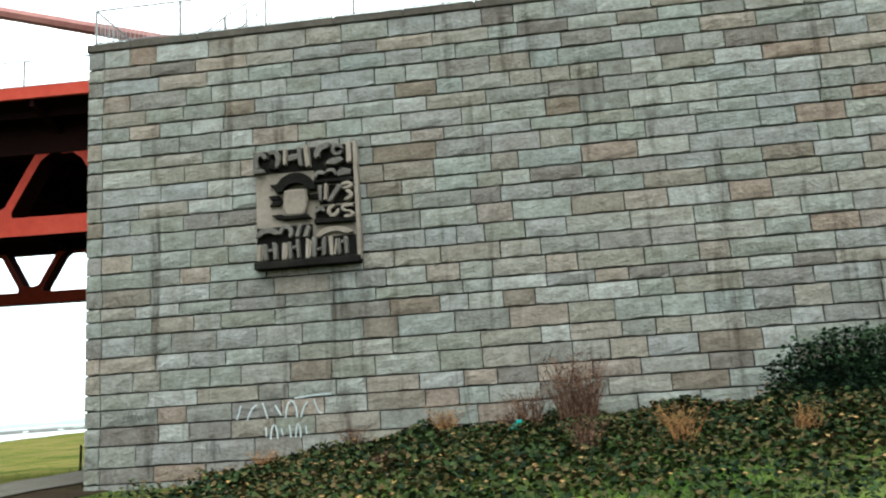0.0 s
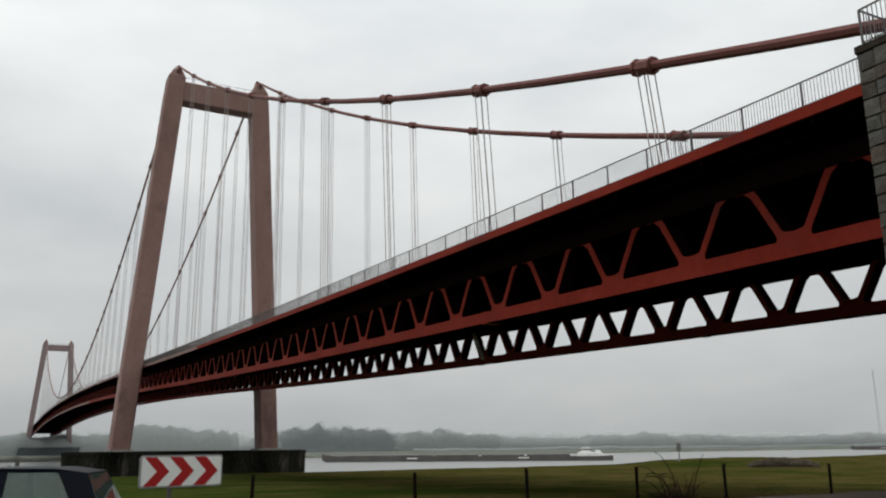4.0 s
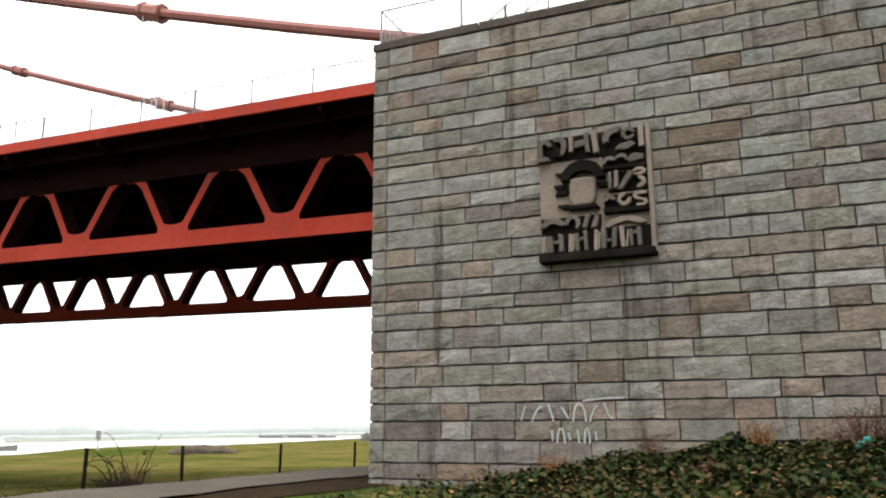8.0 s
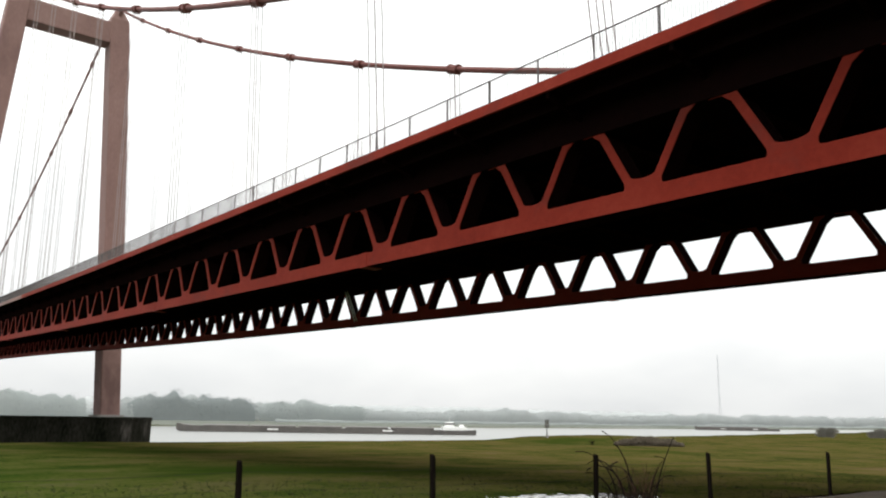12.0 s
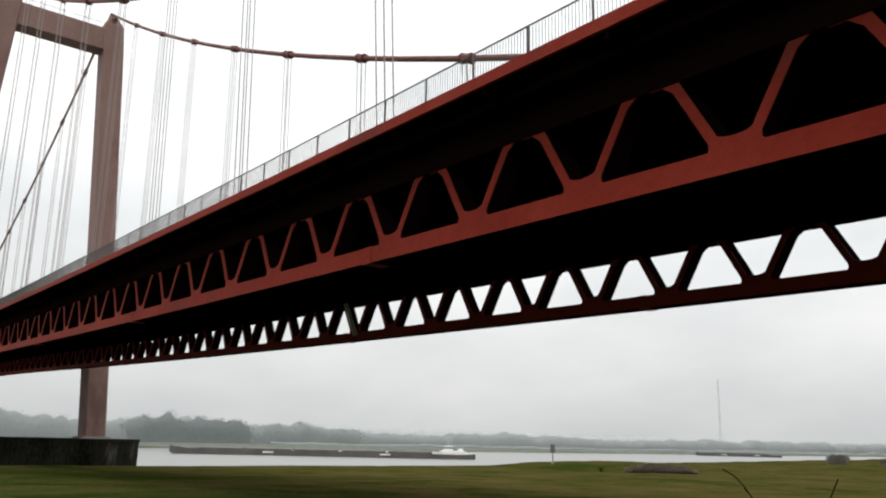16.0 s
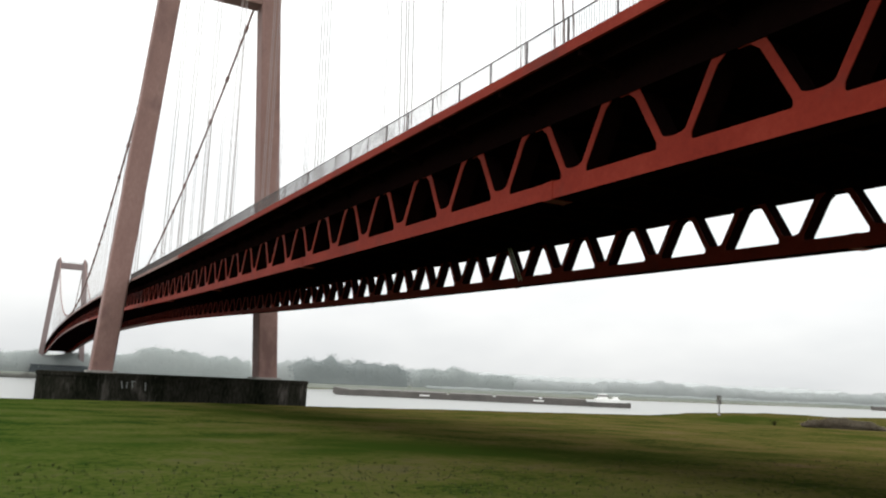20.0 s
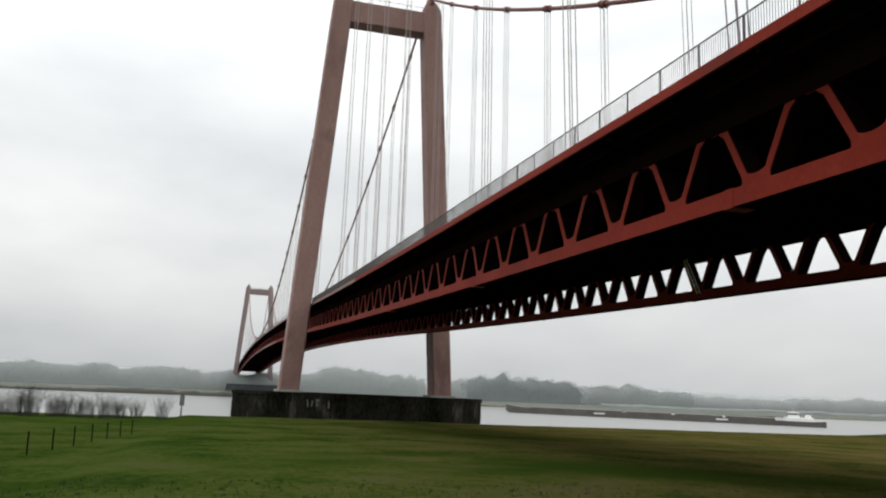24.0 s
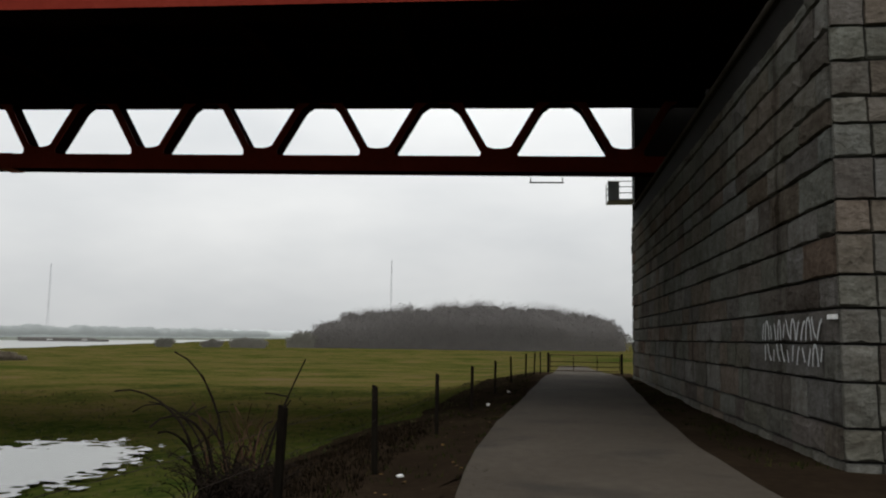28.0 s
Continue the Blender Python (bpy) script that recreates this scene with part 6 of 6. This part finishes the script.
for k in range(11):
    x, y = -5.5 - 1.6 * k + s_rng.uniform(-0.6, 0.6), s_rng.choice((0.5, 0.8, 2.2, 3.6, 4.8))
    shrub("dead_perennial", "tuft of dry red-brown stalks in the ivy", x, y, s_rng.uniform(0.45, 0.85), 0.7, s_rng.choice((DEADSTALK, RUST)), s_rng, 45, 0.2, 0.7)


# ---- ivy, leaves, grass ----
IVY = material("ivy_leaf", [(0.002592, 0.005184, 0.001944), (0.004536, 0.009072, 0.002592), (0.008424, 0.01555, 0.003888), (0.01426, 0.02203, 0.005832), (0.02203, 0.02203, 0.007128), (0.03564, 0.02333, 0.009072)], 0.9, 0.6, per_object=0.6, island=True, gloss=0.03)
FALLEN = material("fallen_leaf", [(0.03, 0.015, 0.007), (0.06, 0.032, 0.012), (0.11, 0.062, 0.02)], 2, 0.85, per_object=0.9, island=True)
BLADE = material("grass_blade", [(0.007968, 0.01493, 0.003052), (0.01726, 0.02685, 0.005087), (0.03319, 0.0388, 0.00814), (0.0498, 0.04627, 0.01527)], 1.0, 0.8, per_object=0.8, island=True)
drier_southwards(BLADE)


DARKBLADE = material("dark_verge_blade", [(0.006, 0.009, 0.002), (0.012, 0.016, 0.004), (0.024, 0.024, 0.007)], 1.0, 0.8, per_object=0.8, island=True, gloss=0.0)


def leaf(verts, faces, p, yaw, tilt, size):
    """A five-cornered leaf with a fold along its middle."""
    c, s = math.cos(yaw), math.sin(yaw)
    ct, st = math.cos(tilt), math.sin(tilt)
    n = len(verts)
    for u, v, w in ((0, 0, 0), (0.55, 0.35, 0.12), (0.25, 0.95, 0.06), (-0.25, 0.95, 0.06), (-0.55, 0.35, 0.12)):
        y, z = v * ct - w * st, v * st + w * ct
        verts.append((p[0] + size * (u * c - y * s), p[1] + size * (u * s + y * c), p[2] + size * z))
    faces += [(n, n + 1, n + 2), (n, n + 2, n + 3), (n, n + 3, n + 4)]


i_rng = random.Random(4)
verts, faces = [], []
for _ in range(90000):
    x = -2.2 - 25 * i_rng.random()
    y = 0.06 + 11.0 * i_rng.random() ** 1.15
    lump = noise.noise((x * 0.8, y * 0.8, 5))
    cover = smooth(-2.8, -6.5, x) + 0.35 * lump
    if i_rng.random() > cover or i_rng.random() < smooth(4.0, 10.5, y) * (0.9 - 0.8 * lump):
        continue
    h = (0.08 + 0.42 * max(0, lump + 0.25)) * smooth(10.5, 1.5, y) * i_rng.random()
    if y < 0.5:
        h += 0.22 * i_rng.random() * max(0.0, noise.noise((x * 0.7, 2, 2)) + 0.25)
    leaf(verts, faces, (x, y, ground_z(x, y) + 0.02 + h), i_rng.uniform(0, 6.28), i_rng.uniform(0.1, 1.0), i_rng.uniform(0.055, 0.13))
ivy = tagged(new("ivy", flat_mesh("ivy", verts, faces, IVY)), "dense dark green ivy and bramble cover at the wall's foot", "ivy", kind="stuff")

verts, faces = [], []
for _ in range(17000):
    a, b, c = i_rng.uniform(-1, 1), i_rng.uniform(-1, 1), i_rng.random()
    if a * a + b * b + c * c > 1 + 0.3 * noise.noise((a * 3, b * 3, c * 3)):
        continue
    if a * a + b * b + c * c < 0.3:
        continue
    p = (-19.9 + a * 2.5, 1.0 + b * 0.95, ground_z(-19.9, 1.0) - 0.1 + 1.75 * c)
    leaf(verts, faces, p, i_rng.uniform(0, 6.28), i_rng.uniform(-0.4, 1.2), i_rng.uniform(0.06, 0.12))
DARKLEAF = material("dark_bush_leaf", [(0.003, 0.006, 0.003), (0.006, 0.012, 0.005), (0.014, 0.024, 0.009)], 1.5, 0.6, per_object=0.8, island=True, gloss=0.04)
bush = thing("ivy_bush", "dark rounded ivy bush growing against the sandstone wall", "bush")
for k in range(5):
    core(i_rng, -20.9 + 0.5 * k, 1.0, ground_z(-19.9, 1.0) + 0.15, 0.55, 0.95 - 0.15 * abs(k - 2), verts, faces)
ob = new("foliage", flat_mesh("foliage", verts, faces, DARKLEAF))
ob.parent = bush
verts, faces = [], []
for k in range(14):
    a = k * 0.9
    stem(verts, faces, (-19.9, 1.0, ground_z(-19.9, 1.0) - 0.1), (-19.9 + math.cos(a) * 1.5, 1.0 + 0.7 * math.sin(a), ground_z(-19.9, 1.0) + 0.9), 0.03)
ob = new("branches", flat_mesh("branches", verts, faces, TWIG))
ob.parent = bush

verts, faces = [], []
for _ in range(1500):
    x, y = -3 - 22 * i_rng.random(), 0.1 + 8 * i_rng.random()
    leaf(verts, faces, (x, y, ground_z(x, y) + 0.10 + 0.22 * i_rng.random()), i_rng.uniform(0, 6.28), i_rng.uniform(-0.3, 0.6), i_rng.uniform(0.05, 0.11))
for _ in range(260):
    x, y = 4.2 + 1.6 * i_rng.random() - 6 * (i_rng.random() < 0.3), -30 + 44 * i_rng.random()
    leaf(verts, faces, (x, y, ground_z(x, y) + 0.06), i_rng.uniform(0, 6.28), i_rng.uniform(-0.2, 0.3), i_rng.uniform(0.04, 0.07))
tagged(new("fallen_leaves", flat_mesh("fallen_leaves", verts, faces, FALLEN)), "scattered yellow and brown fallen leaves", "leaves", kind="stuff")


def blades(name, label, count, place, rng, tall, mat):
    verts, faces = [], []
    for _ in range(count):
        spot = place(rng)
        if spot is None:
            continue
        x, y = spot
        z = ground_z(x, y) - 0.02
        for _ in range(4):
            a, h = rng.uniform(0, 6.28), tall * rng.uniform(0.5, 1.3)
            w = 0.008 + 0.01 * rng.random()
            bx, by = x + rng.uniform(-0.06, 0.06), y + rng.uniform(-0.06, 0.06)
            lx, ly = math.cos(a) * h * 0.5, math.sin(a) * h * 0.5
            n = len(verts)
            verts += [(bx - w * math.sin(a), by + w * math.cos(a), z), (bx + w * math.sin(a), by - w * math.cos(a), z), (bx + lx, by + ly, z + h)]
            faces.append((n, n + 1, n + 2))
    tagged(new(name, flat_mesh(name, verts, faces, mat)), label, "grass", kind="stuff")


def off_path(x, y):
    return min((Vector((x, y)) - Vector(p)).length for p in DENSE_PATH) > 1.75


DENSE_PATH = [(PATH_LINE[i][0] + (PATH_LINE[i + 1][0] - PATH_LINE[i][0]) * k / 6, PATH_LINE[i][1] + (PATH_LINE[i + 1][1] - PATH_LINE[i][1]) * k / 6) for i in range(1, 8) for k in range(6)]


def near_meadow(rng):
    x, y = rng.uniform(6.0, 34), rng.uniform(-30, 26)
    if -8 < y < 14 and x < 9.3 - 0.02 * (y - 3.5) ** 2 + 1.2 * noise.noise((x * 0.6, y * 0.6, 4)):
        return None
    if puddle_depth(x, y) > 0.12 + 0.5 * noise.noise((x, y, 1)) or rng.random() < smooth(10, 40, math.hypot(x - 3, y - 13) - 4) * 0.8:
        return None
    return x, y


def wall_grass(rng):
    x, y = rng.uniform(-24, -1.2), rng.uniform(0.1, 15)
    if not off_path(x, y):
        return None
    if x < -3 and rng.random() < smooth(8, 2, y):
        return None
    return x, y


def verge_grass(rng):
    x, y = rng.choice((rng.uniform(4.3, 6.3), rng.uniform(0.15, 1.0))), rng.uniform(-32, 13)
    if x < 2 and y > 0 or noise.noise((x * 1.3, y * 1.3, 8)) < -0.05:
        return None
    return x, y


def bank_litter(rng):
    x, y = rng.uniform(5.9, 9.6), rng.uniform(-7, 8.5)
    if x > 9.3 - 0.02 * (y - 3.5) ** 2 + 1.2 * noise.noise((x * 0.6, y * 0.6, 4)):
        return None
    return x, y


LITTER = material("dead_bank_growth", [(0.0042, 0.003, 0.0021), (0.0078, 0.0054, 0.0036), (0.0156, 0.0102, 0.006)], 1.0, 0.9, per_object=0.8, island=True, gloss=0.0)
blades("bank_litter", "matted dark dead growth on the bank outside the fence", 5200, bank_litter, i_rng, 0.12, LITTER)
blades("meadow_grass", "short tufted winter meadow grass", 15000, near_meadow, i_rng, 0.10, BLADE)
blades("bank_grass", "uneven grass in front of the ivy bank", 14000, wall_grass, i_rng, 0.11, BLADE)
blades("verge_grass", "thin dark grass on the path verge", 4000, verge_grass, i_rng, 0.11, DARKBLADE)

# ---- flooded hollow ----
verts, faces, index = [], [], {}
step = 0.11


def puddle_vert(i, j):
    if (i, j) not in index:
        index[(i, j)] = len(verts)
        verts.append((10.6 + i * step, -9.0 + j * step, PUDDLE_Z))
    return index[(i, j)]


def wet(x, y):
    return puddle_depth(x, y) * 1.15 + 0.34 * noise.noise((x * 1.1, y * 1.1, 2)) + 0.40 * noise.noise((x * 2.7, y * 2.7, 5)) + 0.38 * noise.noise((x * 5.0, y * 5.0, 9)) - 0.12


for i in range(72):
    for j in range(94):
        if wet(10.6 + (i + 0.5) * step, -9.0 + (j + 0.5) * step) > 0:
            faces.append((puddle_vert(i, j), puddle_vert(i + 1, j), puddle_vert(i + 1, j + 1), puddle_vert(i, j + 1)))
for k, (x, y, z) in enumerate(verts):
    # draw the shore in to where the hollow meets the water
    for _ in range(3):
        m = wet(x, y)
        gx, gy = (wet(x + 0.02, y) - m) / 0.02, (wet(x, y + 0.02) - m) / 0.02
        if m > 0.12:
            break
        f = -m / max(0.2, gx * gx + gy * gy)
        x, y = x + max(-0.05, min(0.05, f * gx)), y + max(-0.05, min(0.05, f * gy))
    verts[k] = (x, y, z)
tagged(new("puddle", flat_mesh("puddle", verts, faces, PUDDLE)), "shallow ragged puddle mirroring the pale sky in grass", "puddle", kind="structure")

# ---- fence wire, scraps of litter ----
WIRE = material("rusty_fence_wire", [(0.012, 0.009, 0.007), (0.03, 0.022, 0.017)], 4, 0.85)
for drop in (0.16, 0.42):
    for (x0, y0), (x1, y1) in zip(POSTS[:-1], POSTS[1:]):
        bm = bmesh.new()
        ends = []
        for k in range(5):
            f = k / 4
            ends.append((x0 + (x1 - x0) * f, y0 + (y1 - y0) * f, 0.68 - drop - 0.10 * f * (1 - f)))
        tube(bm, ends, 0.0025, 4)
        tagged(part("fence_wire", bm, WIRE, None), "thin rusty wire strung between weathered fence posts", "wire", "fence wires")
for x, y, a in ((5.91, 3.64, 0.09), (5.53, 0.72, 0.05), (5.2, -10.1, 0.07), (4.85, -14.0, 0.06), (6.4, 5.6, 0.04)):
    bm = bmesh.new()
    bmesh.ops.create_icosphere(bm, subdivisions=1, radius=a)
    for v in bm.verts:
        v.co = Vector((v.co.x * i_rng.uniform(0.7, 1.3), v.co.y * i_rng.uniform(0.7, 1.3), v.co.z * i_rng.uniform(0.4, 0.9)))
    tagged(part("paper_scrap", bm, WHITE, None, at=(x, y, ground_z(x, y) + 0.05)), "crumpled scrap of white paper on the verge", "litter", "paper scraps")
# ---- scrap of plastic ----
TEAL = material("teal_plastic", [(0.008, 0.10, 0.085), (0.012, 0.14, 0.12)], 3, 0.4)
bm = bmesh.new()
for k in range(3):
    box(bm, -0.16 + 0.1 * k, -0.04 + 0.1 * k, -0.02, 0.02, 0.02 + 0.08 * (2 - k), 0.14 + 0.08 * (2 - k))
tagged(part("plastic_scrap", bm, TEAL, None, bevel=0.015, at=(-11.7, 2.6, ground_z(-11.7, 2.6) + 0.12)), "crumpled teal plastic scrap lying in the ivy", "litter")

# ---- facing stones of the two visible abutment faces ----
face_stones((0, 0, 0), (-1, 0, 0), (0, 1, 0), 40.0, 12.21, 295, (6.0, 4.5), random.Random(2), quoin=0.46)
face_stones((0, -0.14, 0), (0, -1, 0), (1, 0, 0), 24.7, 6.3, 200, (2.5, 1.5), random.Random(6))
face_stones((0, -0.14, 0), (0, -1, 0), (1, 0, 0), 0.86, 12.21, 30, (0.4, 9.0), random.Random(9), lower=6.35)
